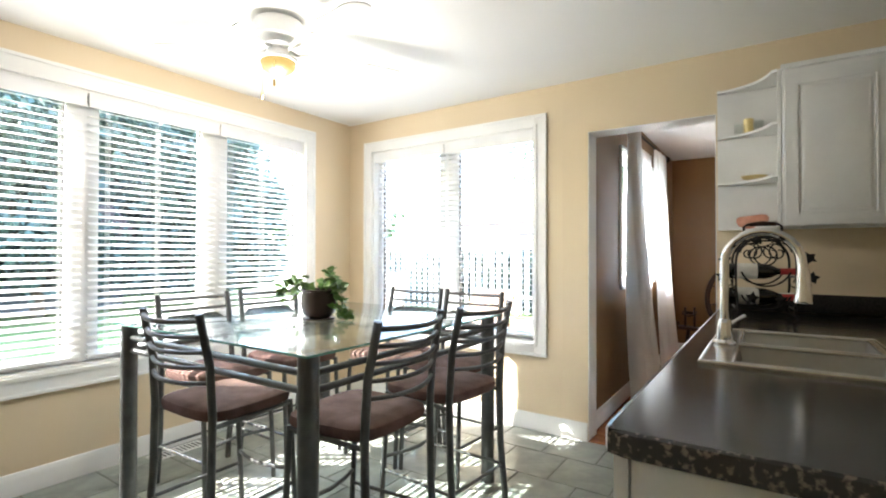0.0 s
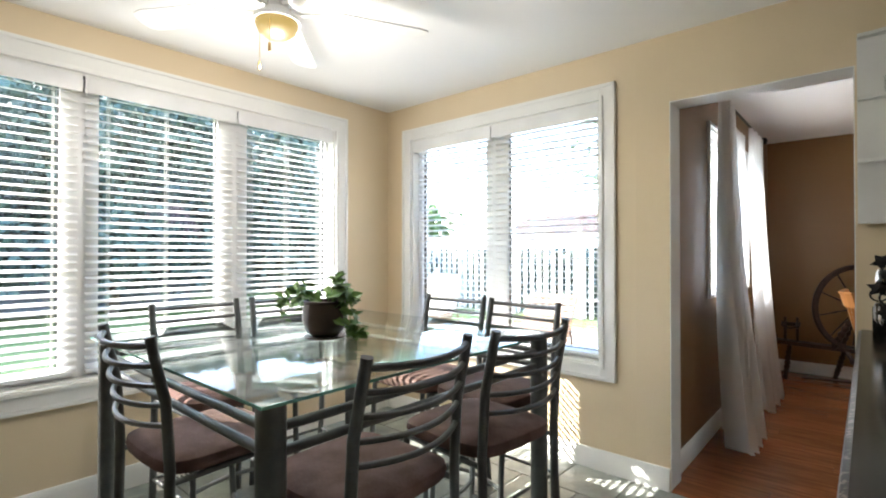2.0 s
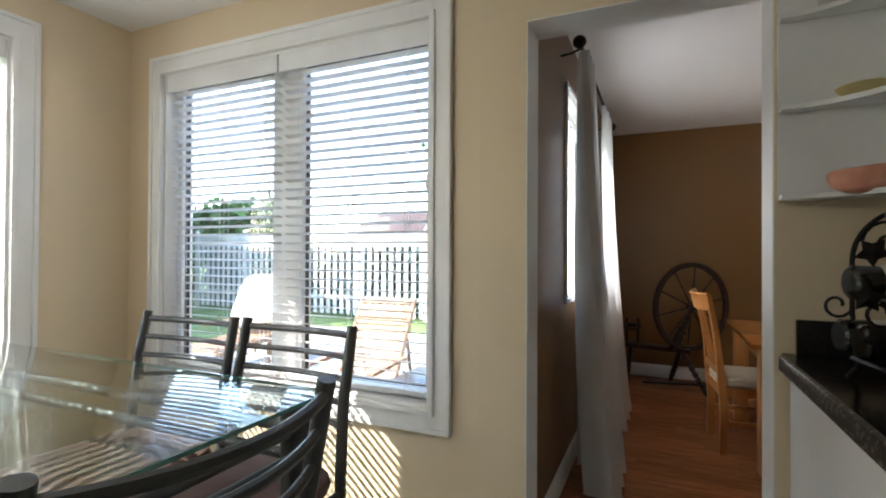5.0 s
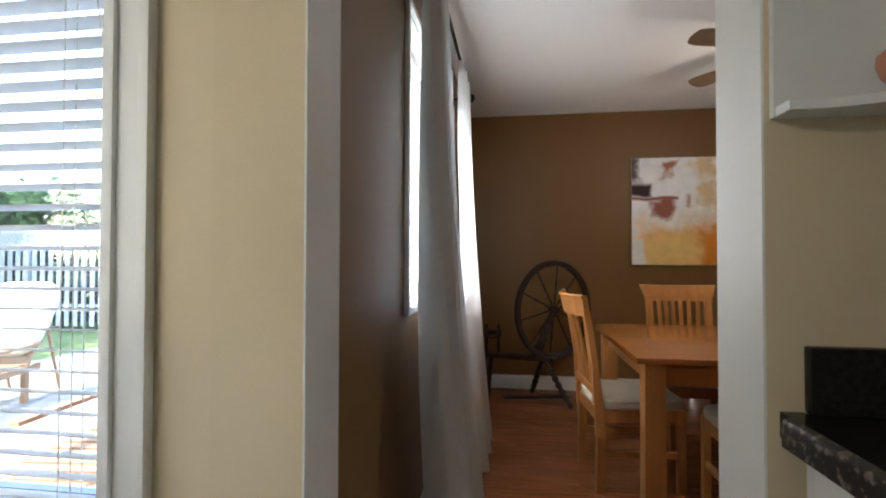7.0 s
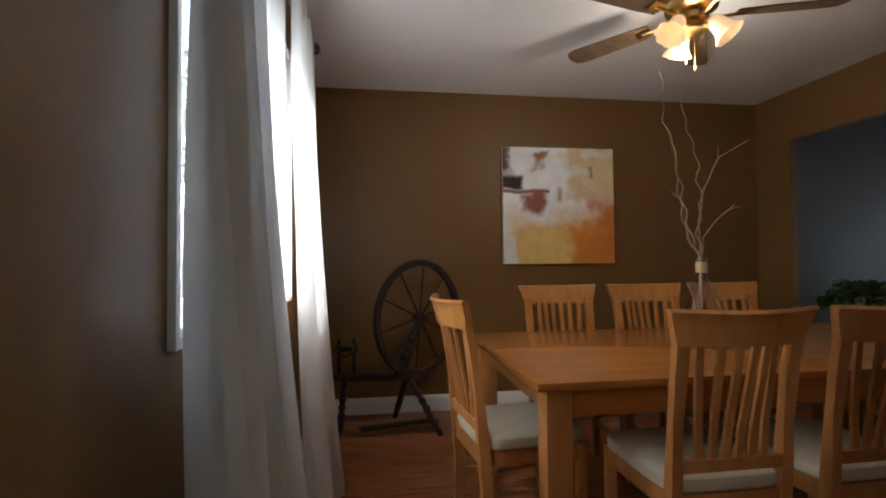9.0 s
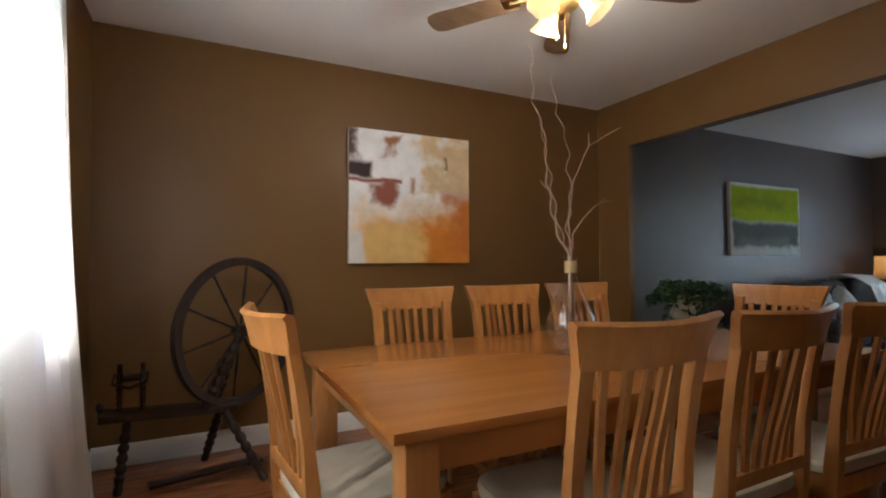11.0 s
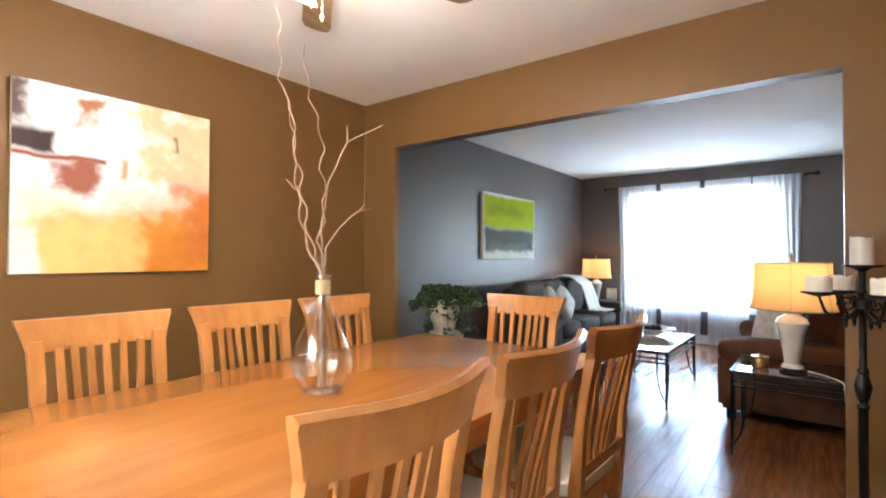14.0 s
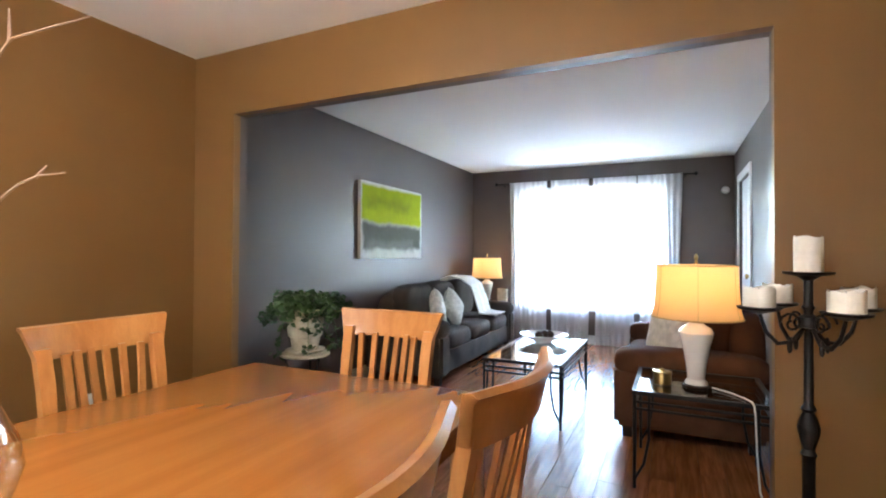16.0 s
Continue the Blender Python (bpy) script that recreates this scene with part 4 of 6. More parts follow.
part("crown", box(-0.004, 1.22, -0.305, 0.0, UZ1, UZ1 + 0.022), M["cabinet"], uc, bevel=0.004)
cs = thing("corner_shelf", "white open corner shelf at the end of the wall cabinet", "shelf", "", 3.218, -0.002)
part("back", box(-0.296, -0.002, -0.012, 0.0, UZ0, UZ1 + 0.01), M["cabinet"], cs)
part("side", box(-0.014, -0.001, -0.275, -0.012, UZ0, UZ1 + 0.01), M["cabinet"], cs)
SHELVES = (UZ0, 1.615, 1.875, UZ1)
for z in SHELVES:
    arc = [(-0.015, -0.013), (-0.294, -0.013), (-0.294, -0.05)] + [(-0.294 + 0.26 * math.sin(a), -0.27 * (1 - math.cos(a)) - 0.045 + 0.0) for a in [k * math.pi / 16 for k in range(1, 8)]] + [(-0.015, -0.275)]
    bm = bmesh.new()
    t = [bm.verts.new((x, y, z + 0.014)) for x, y in arc]
    b = [bm.verts.new((x, y, z)) for x, y in arc]
    bm.faces.new(t)
    bm.faces.new(list(reversed(b)))
    for i in range(len(t)):
        j = (i + 1) % len(t)
        bm.faces.new((t[i], b[i], b[j], t[j]))
    part("shelf", bm, M["cabinet"], cs)
rock = puff(0, 0, 0.035, 0.15, 0.075, 0.075, None, 0.7, 16, 10, wob=0.028)
ob = solid("salt_rock", rock, M["salt"], "rough pink salt rock on the lowest shelf", "rock")
ob.location = (3.09, -0.085, UZ0 + 0.015)
for dx, dy, h, nm, mt, lb in ((3.03, -0.06, 0.06, "votive_glass", "bottle", "clear glass votive holder"), (3.075, -0.07, 0.075, "votive_candle", "candle_yellow", "yellow candle in a glass cup"), (3.12, -0.055, 0.065, "votive_glass", "bottle", "clear glass votive holder")):
    ob = solid(nm, lathe([(0.020, 0), (0.023, 0.004), (0.024, h), (0.021, h), (0.019, 0.01)], None, 20), M[mt], lb, "candle holder")
    ob.location = (dx, dy, SHELVES[2] + 0.0145)
ob = solid("dish", lathe([(0.03, 0), (0.05, 0.006), (0.062, 0.02), (0.059, 0.021), (0.045, 0.010)], None, 28), M["candle_yellow"], "small pale yellow dish on a shelf", "dish")
ob.location = (3.10, -0.08, SHELVES[1] + 0.0145)

# wine rack with bottles
rk = thing("wine_rack", "black wrought iron wine rack with scrolls and grape leaves", "wine rack", "", 3.14, -0.37, CZ + 0.001, 8)


def ring(cx, cz, r, y, a0=0.0, a1=2 * math.pi, n=22):
    return [(cx + r * math.cos(a0 + (a1 - a0) * k / n), y, cz + r * math.sin(a0 + (a1 - a0) * k / n)) for k in range(n + 1)]


for y in (-0.085, 0.085):
    part("end_frame", tube([(-0.13, y, 0.006), (-0.11, y, 0.03), (-0.12, y, 0.15)] + ring(0, 0.27, 0.12, y, math.pi, 0.0, 18) + [(0.12, y, 0.15), (0.11, y, 0.03), (0.13, y, 0.006)], 0.0055, None, 8), M["iron"], rk)
    for cz in (0.14, 0.25):
        part("cradle", tube(ring(0, cz + 0.012, 0.105, y, math.pi * 1.12, math.pi * 1.88, 14), 0.0045, None, 6), M["iron"], rk)
    for sgn in (-1, 1):
        part("scroll", tube([(sgn * (0.05 + (0.052 - 0.0022 * j) * math.cos(j * 0.42)), y, 0.315 + (0.052 - 0.0022 * j) * math.sin(j * 0.42)) for j in range(20)], 0.0038, None, 6), M["iron"], rk)
        part("scroll", tube([(sgn * (0.15 + (0.036 - 0.0015 * j) * math.cos(2 + j * 0.45)), y, 0.17 + (0.036 - 0.0015 * j) * math.sin(2 + j * 0.45)) for j in range(18)], 0.0036, None, 6), M["iron"], rk)
    part("loop", tube(ring(0, 0.30, 0.045, y), 0.0038, None, 6), M["iron"], rk)
for x in (-0.12, 0.12):
    for z in (0.05, 0.20):
        part("cross_bar", tube([(x, -0.085, z), (x, 0.085, z)], 0.005, None, 8), M["iron"], rk)
part("handle", tube([(-0.075, 0, 0.375), (-0.078, 0, 0.44), (-0.065, 0, 0.452), (0.065, 0, 0.452), (0.078, 0, 0.44), (0.075, 0, 0.375)], 0.0055, None, 8), M["iron"], rk)
part("handle_grip", tube([(-0.055, 0, 0.452), (0, 0, 0.456), (0.055, 0, 0.452)], [0.009, 0.012, 0.009], None, 12), M["walnut"], rk, "turned dark wooden grip")
for y in (-0.03, 0.03):
    part("top_bar", tube([(-0.085, y, 0.372), (0.085, y, 0.372)], 0.004, None, 6), M["iron"], rk)
for cx, cz, rot in ((-0.035, 0.375, 25), (0.045, 0.38, -20), (-0.165, 0.29, 70), (-0.175, 0.20, 110), (-0.155, 0.12, 150), (0.165, 0.29, -60), (0.175, 0.20, -100), (-0.055, 0.10, 190), (0.06, 0.095, 170)):
    bm = bmesh.new()
    mid = bm.verts.new((0, -0.006, 0))
    rim_ = [bm.verts.new(((0.030 if k % 2 else 0.017) * math.sin(2 * math.pi * k / 10), 0.002 * (k % 3), (0.034 if k % 2 else 0.019) * math.cos(2 * math.pi * k / 10))) for k in range(10)]
    back = bm.verts.new((0, 0.005, 0))
    for k in range(10):
        bm.faces.new((mid, rim_[k], rim_[(k + 1) % 10]))
        bm.faces.new((back, rim_[(k + 1) % 10], rim_[k]))
    bmesh.ops.transform(bm, matrix=Matrix.Translation((cx, -0.094, cz)) @ Matrix.Rotation(radians(rot), 4, "Y"), verts=bm.verts)
    part("grape_leaf", bm, M["iron"], rk)
for y, z, foil in ((-0.04, 0.105, "label_red"), (0.045, 0.105, "label_white"), (0.0, 0.225, "label_red")):
    b = thing("wine_bottle", "dark wine bottle lying in the iron rack", "bottle", "bottles in the rack", 3.14, -0.37, CZ + 0.001, 8)
    m = Matrix.Translation((-0.165, y, z)) @ Matrix.Rotation(radians(90), 4, "Y")
    part("body", lathe([(0.030, 0.0), (0.037, 0.006), (0.037, 0.17), (0.030, 0.20), (0.015, 0.225), (0.0145, 0.235)], None, 24, m), M["bottle_dark"], b)
    part("foil", lathe([(0.0155, 0.235), (0.0155, 0.285), (0.0165, 0.287), (0.0165, 0.297)], None, 16, m), M[foil], b)
    part("label", lathe([(0.0376, 0.05), (0.0376, 0.14)], None, 24, m, False), M["label_white"], b)

# ---- dining room ----
DX0, DX1, DY0, DY1, DZ = 3.066, 5.28, 1.40, 2.53, 0.72
dt = thing("dining_table", "long golden maple dining table with square legs", "table", "", (DX0 + DX1) / 2, (DY0 + DY1) / 2)
ax, ay = (DX1 - DX0) / 2, (DY1 - DY0) / 2
part("tabletop", box(-ax, ax, -ay, ay, DZ - 0.028, DZ), M["maple_top"], dt, bevel=0.005)
for s in (-1, 1):
    part("apron", box(-ax + 0.13, ax - 0.13, s * (ay - 0.075) - 0.011, s * (ay - 0.075) + 0.011, DZ - 0.13, DZ - 0.029), M["maple_top"], dt)
    part("apron", box(s * (ax - 0.085) - 0.011, s * (ax - 0.085) + 0.011, -ay + 0.12, ay - 0.12, DZ - 0.13, DZ - 0.029), M["maple"], dt)
    for q in (-1, 1):
        part("leg", box(s * (ax - 0.085) - 0.045, s * (ax - 0.085) + 0.045, q * (ay - 0.075) - 0.045, q * (ay - 0.075) + 0.045, 0, DZ - 0.029), M["maple"], dt, bevel=0.006)


def slat_chair():
    c = thing("dining_chair", "golden maple dining chair with slatted back and cream seat", "chair", "chairs round the maple table")
    w = 0.20
    prof = [(-0.19, 0.0), (-0.185, 0.25), (-0.20, 0.45), (-0.215, 0.62), (-0.238, 0.78), (-0.262, 0.90)]
    for s in (-1, 1):
        bm = bmesh.new()
        rows = []
        for y, z in prof:
            hw = 0.019 if z < 0.7 else 0.023
            dp = 0.021 if z < 0.5 else 0.015
            xx = s * (w + (0.004 if z > 0.8 else 0))
            rows.append([bm.verts.new(v) for v in ((xx - hw, y - dp, z), (xx + hw, y - dp, z), (xx + hw, y + dp, z), (xx - hw, y + dp, z))])
        for ra, rb in zip(rows, rows[1:]):
            for k in range(4):
                bm.faces.new((ra[k], ra[(k + 1) % 4], rb[(k + 1) % 4], rb[k]))
        bm.faces.new(rows[0])
        bm.faces.new(rows[-1])
        part("back_post", bm, M["maple"], c, bevel=0.004)
        part("leg", box(s * 0.195 - 0.019, s * 0.195 + 0.019, 0.185, 0.223, 0, 0.405), M["maple"], c, bevel=0.004)
        part("side_stretcher", box(s * 0.197 - 0.009, s * 0.197 + 0.009, -0.17, 0.19, 0.17, 0.20), M["maple"], c)
        part("side_rail", box(s * 0.197 - 0.011, s * 0.197 + 0.011, -0.18, 0.19, 0.345, 0.405), M["maple"], c)
    part("front_rail", box(-0.178, 0.178, 0.195, 0.215, 0.345, 0.405), M["maple"], c)
    part("rear_rail", box(-0.18, 0.18, -0.205, -0.185, 0.345, 0.405), M["maple"], c)
    bm = bmesh.new()
    rows = []
    n = 14
    for k in range(n + 1):
        f = -1 + 2 * k / n
        cx = f * 0.236
        bow = -0.050 * (1 - f * f)
        y0 = -0.255 + bow
        top = 0.965 + 0.006 * f * f
        bot = 0.862 + 0.0 * f
        wx = 0.0
        sec = [(y0 + 0.016, bot), (y0 + 0.004, bot + 0.05), (y0 - 0.006, top - 0.018), (y0 - 0.012, top - 0.002), (y0 - 0.028, top + 0.002), (y0 - 0.040, top - 0.008), (y0 - 0.030, top - 0.022), (y0 - 0.022, bot + 0.05), (y0 - 0.010, bot)]
        fl = 0.022 * max(0.0, abs(f) - 0.8) / 0.2
        rows.append([bm.verts.new((cx + math.copysign(fl * max(0, (z - 0.90) / 0.065) , f) - math.copysign(0.012 * max(0, (0.90 - z) / 0.04) if abs(f) > 0.95 else 0, f), y, z)) for y, z in sec])
    for ra, rb in zip(rows, rows[1:]):
        for k in range(9):
            bm.faces.new((ra[k], ra[(k + 1) % 9], rb[(k + 1) % 9], rb[k]))
    bm.faces.new(rows[0])
    bm.faces.new(list(reversed(rows[-1])))
    part("crest_rail", bm, M["maple"], c, "curved crest rail with flared ends")
    part("lower_rail", box(-0.182, 0.182, -0.222, -0.200, 0.475, 0.515), M["maple"], c, bevel=0.003)
    for k in range(6):
        f = -1 + 2 * k / 5
        bm = bmesh.new()
        rows = []
        for y, z, b in ((-0.211, 0.505, 0.0), (-0.218, 0.62, 0.35), (-0.236, 0.76, 0.75), (-0.252, 0.875, 1.0)):
            yy = y - 0.045 * (1 - f * f) * b
            xx = f * (0.115 + 0.020 * b)
            rows.append([bm.verts.new(v) for v in ((xx - 0.0125, yy - 0.006, z), (xx + 0.0125, yy - 0.006, z), (xx + 0.0125, yy + 0.006, z), (xx - 0.0125, yy + 0.006, z))])
        for ra, rb in zip(rows, rows[1:]):
            for q in range(4):
                bm.faces.new((ra[q], ra[(q + 1) % 4], rb[(q + 1) % 4], rb[q]))
        bm.faces.new(rows[0])
        bm.faces.new(rows[-1])
        part("slat", bm, M["maple"], c)
    part("seat", puff(0, 0.012, 0.432, 0.455, 0.445, 0.075, None, 0.35, 28, 10), M["cream"], c, "cream upholstered pad")
    return c


dc = slat_chair()
for ch in dc.children:
    ch.data.transform(Matrix.Diagonal((0.92, 1.0, 1.0, 1.0)))
dc.matrix_basis = pose(3.63, 2.385, 0, 0, 0, 180)
for x, y, r in ((4.175, 2.38, 179), (4.71, 2.375, 181), (3.62, 1.46, 0), (4.14, 1.45, 1), (4.68, 1.43, -2), (3.13, 1.89, -84), (5.12, 1.90, 90)):
    copy_thing(dc, pose(x, y, 0, 0, 0, r))

vase = thing("bottle_vase", "teardrop clear glass bottle with raffia neck and curly willow", "vase", "", 4.07, 1.975, DZ + 0.001)
vase.scale = (1.08, 1.08, 1.0)
part("glass", lathe([(0.030, 0.012), (0.050, 0.0), (0.060, 0.004), (0.085, 0.05), (0.098, 0.095), (0.090, 0.145), (0.062, 0.215), (0.034, 0.285), (0.021, 0.325), (0.020, 0.385), (0.026, 0.390), (0.026, 0.398), (0.020, 0.400)], None, 48, None, False), M["vase_glass"], vase)
part("base_ring", tube([(0.052 * math.cos(q), 0.052 * math.sin(q), 0.006) for q in [2 * math.pi * k / 36 for k in range(36)]], 0.006, None, 8, True), M["vase_glass"], vase)
part("neck_wrap", lathe([(0.0215, 0.330), (0.024, 0.333), (0.024, 0.376), (0.0215, 0.380)], None, 24, None, False), M["cork"], vase, "raffia wrap")


def willow(points, r0, r1, wave, ph):
    """A curly twig through (sideways, height over the neck) points; it stands in the bottle's foot."""
    pts = [Vector((0.012 * math.sin(ph), 0.012 * math.cos(ph), 0.015)), Vector((0.004 * math.sin(ph), 0.004 * math.cos(ph), 0.36))]
    dense = []
    for (u0, h0), (u1, h1) in zip(points, points[1:]):
        dense += [(u0 + (u1 - u0) * k / 4, h0 + (h1 - h0) * k / 4) for k in range(4)]
    dense.append(points[-1])
    for k, (u, h) in enumerate(dense):
        u += wave * math.sin(ph + h * 52)
        v = wave * 1.4 * math.cos(ph * 1.3 + h * 43)
        pts.append(Vector((0.71 * u + 0.70 * v, -0.70 * u + 0.71 * v, 0.39 + h)))
    return tube(pts, [r0 + (r1 - r0) * k / (len(pts) - 1) for k in range(len(pts))], None, 7)


for points, r0, r1, wave, ph in (
        ([(-0.005, 0.02), (-0.056, 0.124), (-0.076, 0.26), (-0.090, 0.385), (-0.094, 0.545), (-0.14, 0.68), (-0.145, 0.93)], 0.0052, 0.0010, 0.007, 0.3),
        ([(-0.004, 0.02), (-0.040, 0.124), (-0.060, 0.24), (-0.070, 0.33), (-0.085, 0.42), (-0.105, 0.56), (-0.125, 0.66)], 0.0044, 0.0012, 0.008, 2.1),
        ([(0.0, 0.02), (-0.012, 0.124), (0.006, 0.26), (-0.008, 0.41), (-0.004, 0.48), (-0.043, 0.62), (-0.07, 0.80)], 0.0050, 0.0010, 0.009, 4.0),
        ([(0.003, 0.02), (-0.006, 0.15), (0.008, 0.27), (0.019, 0.335), (0.050, 0.41), (0.076, 0.47), (0.135, 0.505), (0.19, 0.535)], 0.0046, 0.0014, 0.002, 1.2),
        ([(0.004, 0.02), (0.010, 0.10), (0.050, 0.17), (0.090, 0.212), (0.118, 0.23), (0.157, 0.238)], 0.0042, 0.0014, 0.002, 5.0)):
    part("willow_twig", willow(points, r0, r1, wave, ph), M["twig"], vase)
for u0, h0, u1, h1 in ((0.075, 0.468, 0.074, 0.525), (0.112, 0.226, 0.128, 0.250), (-0.088, 0.30, -0.115, 0.335)):
    part("willow_spur", tube([(0.71 * u0, -0.70 * u0, 0.39 + h0), (0.71 * u1, -0.70 * u1, 0.39 + h1)], [0.0034, 0.0016], None, 6), M["twig"], vase)


def canvas(name, label, x0, x1, z0, z1, y, face):
    c = thing(name, label, "painting", "", (x0 + x1) / 2, y, (z0 + z1) / 2)
    hx_, hz_ = (x1 - x0) / 2, (z1 - z0) / 2
    part("stretcher_frame", box(-hx_, hx_, -0.034, -0.003, -hz_, hz_), M["canvas_side"], c, bevel=0.002)
    part("painted_face", box(-hx_ + 0.001, hx_ - 0.001, -0.0365, -0.0345, -hz_ + 0.001, hz_ - 0.001), face, c)
    return c


canvas("canvas_painting", "abstract orange and white painting on stretched canvas", 3.545, 4.455, 1.095, 2.005, NY, M["art_orange"])
canvas("canvas_painting", "abstract green and grey painting on stretched canvas", 7.51, 8.745, 1.155, 1.912, NY, M["art_green"])


def curtain(name, label, group, axis, plane, u0, u1, ztop, zbot, folds, depth, material, flare=1.25, seed=1, bell=0.0, cat="curtain"):
    """A gathered curtain: pleats deepen and spread towards the hem."""
    rnd_ = random.Random(seed)
    ph = [rnd_.uniform(0, 6.3) for _ in range(4)]
    bm = bmesh.new()
    nu, nz = folds * 10, 26
    grid = []
    for j in range(nz + 1):
        f = j / nz
        z = ztop + (zbot - ztop) * f
        row = []
        for i in range(nu + 1):
            g = i / nu
            spread = 1 + (flare - 1) * f
            u = (u0 + u1) / 2 + (g - 0.5) * (u1 - u0) * spread
            d = depth * (0.5 + 0.75 * f) * (math.sin(g * folds * 2 * math.pi + 0.5 * math.sin(ph[0] + 3 * g + 2 * f)) + 0.35 * math.sin(g * folds * 4.3 + ph[1] + 2.5 * f))
            d += bell * f * f
            u += 0.012 * math.sin(6 * f + ph[2] + 9 * g)
            row.append(bm.verts.new((plane + d, u, z) if axis == "x" else (u, plane + d, z)))
        grid.append(row)
    for ra, rb in zip(grid, grid[1:]):
        for i in range(nu):
            bm.faces.new((ra[i], ra[i + 1], rb[i + 1], rb[i]))
    ob = link(name, bm, material, None, "", True)
    return tagged(ob, label, cat, group)


curtain("curtain", "off-white linen curtain gathered beside the window, hem on the floor", "dining curtains", "x", 2.250, 0.84, 1.14, 2.245, 0.012, 9, 0.056, M["curtain"], 1.5, 2, 0.105)
curtain("curtain", "off-white linen curtain gathered beside the window, hem on the floor", "dining curtains", "x", 2.25, 1.86, 2.38, 2.245, 0.012, 8, 0.034, M["curtain"], 1.20, 5, 0.11)
# added voile panel: closes the gap so direct sun stays off the table
curtain("sun_block_voile", "added white voile panel that blocks the sun in the gap between the curtains", "", "x", 2.20, 1.08, 1.95, 2.20, 0.03, 9, 0.008, M["voile"], 1.0, 9, 0.0)
rod = thing("curtain_rod", "black metal curtain rod with ball finials", "curtain rod", "", 2.245, 0, 2.255)
part("rod", tube([(0, 0.80, 0), (0, 2.50, 0)], 0.009, None, 12), M["iron"], rod)
for y in (0.80, 2.50):
    part("finial", lathe([(0.010, -0.032), (0.016, -0.022), (0.030, -0.008), (0.034, 0.006), (0.026, 0.024), (0.008, 0.032)], None, 18, Matrix.Translation((0, y + (0.03 if y > 2 else -0.03), 0)) @ Matrix.Rotation(radians(90), 4, "X")), M["iron"], rod)
for y in (0.83, 2.455):
    part("bracket", tube([(-0.104, y, -0.03), (-0.05, y, -0.025), (0, y, -0.006)], 0.006, None, 8), M["iron"], rod)

# spinning wheel
sw = thing("spinning_wheel", "antique dark wood spinning wheel with turned legs", "spinning wheel")
bench = Matrix.Translation((2.58, 3.27, 0.34)) @ Matrix.Rotation(radians(4), 4, "Z") @ Matrix.Rotation(radians(3), 4, "Y")
part("bench", box(-0.34, 0.28, -0.075, 0.075, -0.018, 0.018, None, bench), M["walnut"], sw, bevel=0.004)


def turned(p0, p1, r, name):
    p0, p1 = Vector(p0), Vector(p1)
    n = 22
    pts = [p0.lerp(p1, k / n) for k in range(n + 1)]
    rs = [r * (0.75 + 0.45 * abs(math.sin(k * 1.05)) * (1 if 4 < k < 18 else 0.5)) for k in range(n + 1)]
    part(name, tube(pts, rs, None, 10), M["walnut"], sw)


turned((2.33, 3.16, 0.0), (2.36, 3.23, 0.335), 0.022, "leg")
turned((2.98, 3.02, 0.0), (2.80, 3.22, 0.315), 0.022, "leg")
turned((2.70, 3.44, 0.0), (2.78, 3.31, 0.315), 0.022, "leg")
turned((2.70, 3.20, 0.34), (2.885, 3.26, 0.74), 0.027, "upright")
turned((2.76, 3.36, 0.34), (2.88, 3.38, 0.74), 0.024, "upright")
part("treadle", box(-0.26, 0.26, -0.03, 0.03, -0.008, 0.008, None, Matrix.Translation((2.72, 3.12, 0.055)) @ Matrix.Rotation(radians(12), 4, "Z")), M["walnut"], sw)
WM = Matrix.Translation((2.875, 3.315, 0.725)) @ Matrix.Rotation(radians(38), 4, "Z") @ Matrix.Rotation(radians(90), 4, "X")
bm = bmesh.new()
rings = []
for k in range(56):
    a = 2 * math.pi * k / 56
    c, s = math.cos(a), math.sin(a)
    rings.append([bm.verts.new(WM @ Vector((r * c, r * s, h))) for r, h in ((0.362, -0.016), (0.402, -0.020), (0.408, -0.006), (0.400, 0.0), (0.408, 0.006), (0.402, 0.020), (0.362, 0.016))])
for k in range(56):
    ra, rb = rings[k], rings[(k + 1) % 56]
    for j in range(7):
        bm.faces.new((ra[j], ra[(j + 1) % 7], rb[(j + 1) % 7], rb[j]))
rim = part("wheel", bm, M["walnut"], sw, "large dark wooden wheel")
part("hub", lathe([(0.018, -0.06), (0.030, -0.045), (0.036, -0.02), (0.036, 0.02), (0.030, 0.045), (0.018, 0.06)], None, 16, WM), M["walnut"], rim)
for k in range(10):
    a = 2 * math.pi * k / 10 + 0.2
    pts = [WM @ Vector((math.cos(a) * r, math.sin(a) * r, 0)) for r in (0.03, 0.10, 0.16, 0.20, 0.26, 0.355)]
    part("spoke", tube(pts, [0.007, 0.0085, 0.006, 0.010, 0.0065, 0.0075], None, 8), M["walnut"], rim)
for dx in (-0.05, 0.05):
    turned((2.37 + dx, 3.27, 0.36), (2.37 + dx, 3.27, 0.60), 0.013, "maiden")
bm = lathe([(0.02, -0.05), (0.045, -0.045), (0.02, -0.035), (0.018, 0.035), (0.045, 0.045), (0.02, 0.05)], None, 16, Matrix.Translation((2.37, 3.27, 0.53)) @ Matrix.Rotation(radians(90), 4, "Y"))
part("bobbin", bm, M["walnut"], sw)
part("flyer", tube([(2.30, 3.27, 0.55), (2.30, 3.20, 0.52), (2.37, 3.17, 0.50), (2.44, 3.20, 0.52), (2.44, 3.27, 0.55)], 0.008, None, 8), M["walnut"], sw)
part("tension_knob", lathe([(0.008, 0), (0.012, 0.03), (0.020, 0.045), (0.012, 0.065), (0.004, 0.07)], None, 12, Matrix.Translation((2.24, 3.27, 0.35))), M["walnut"], sw)

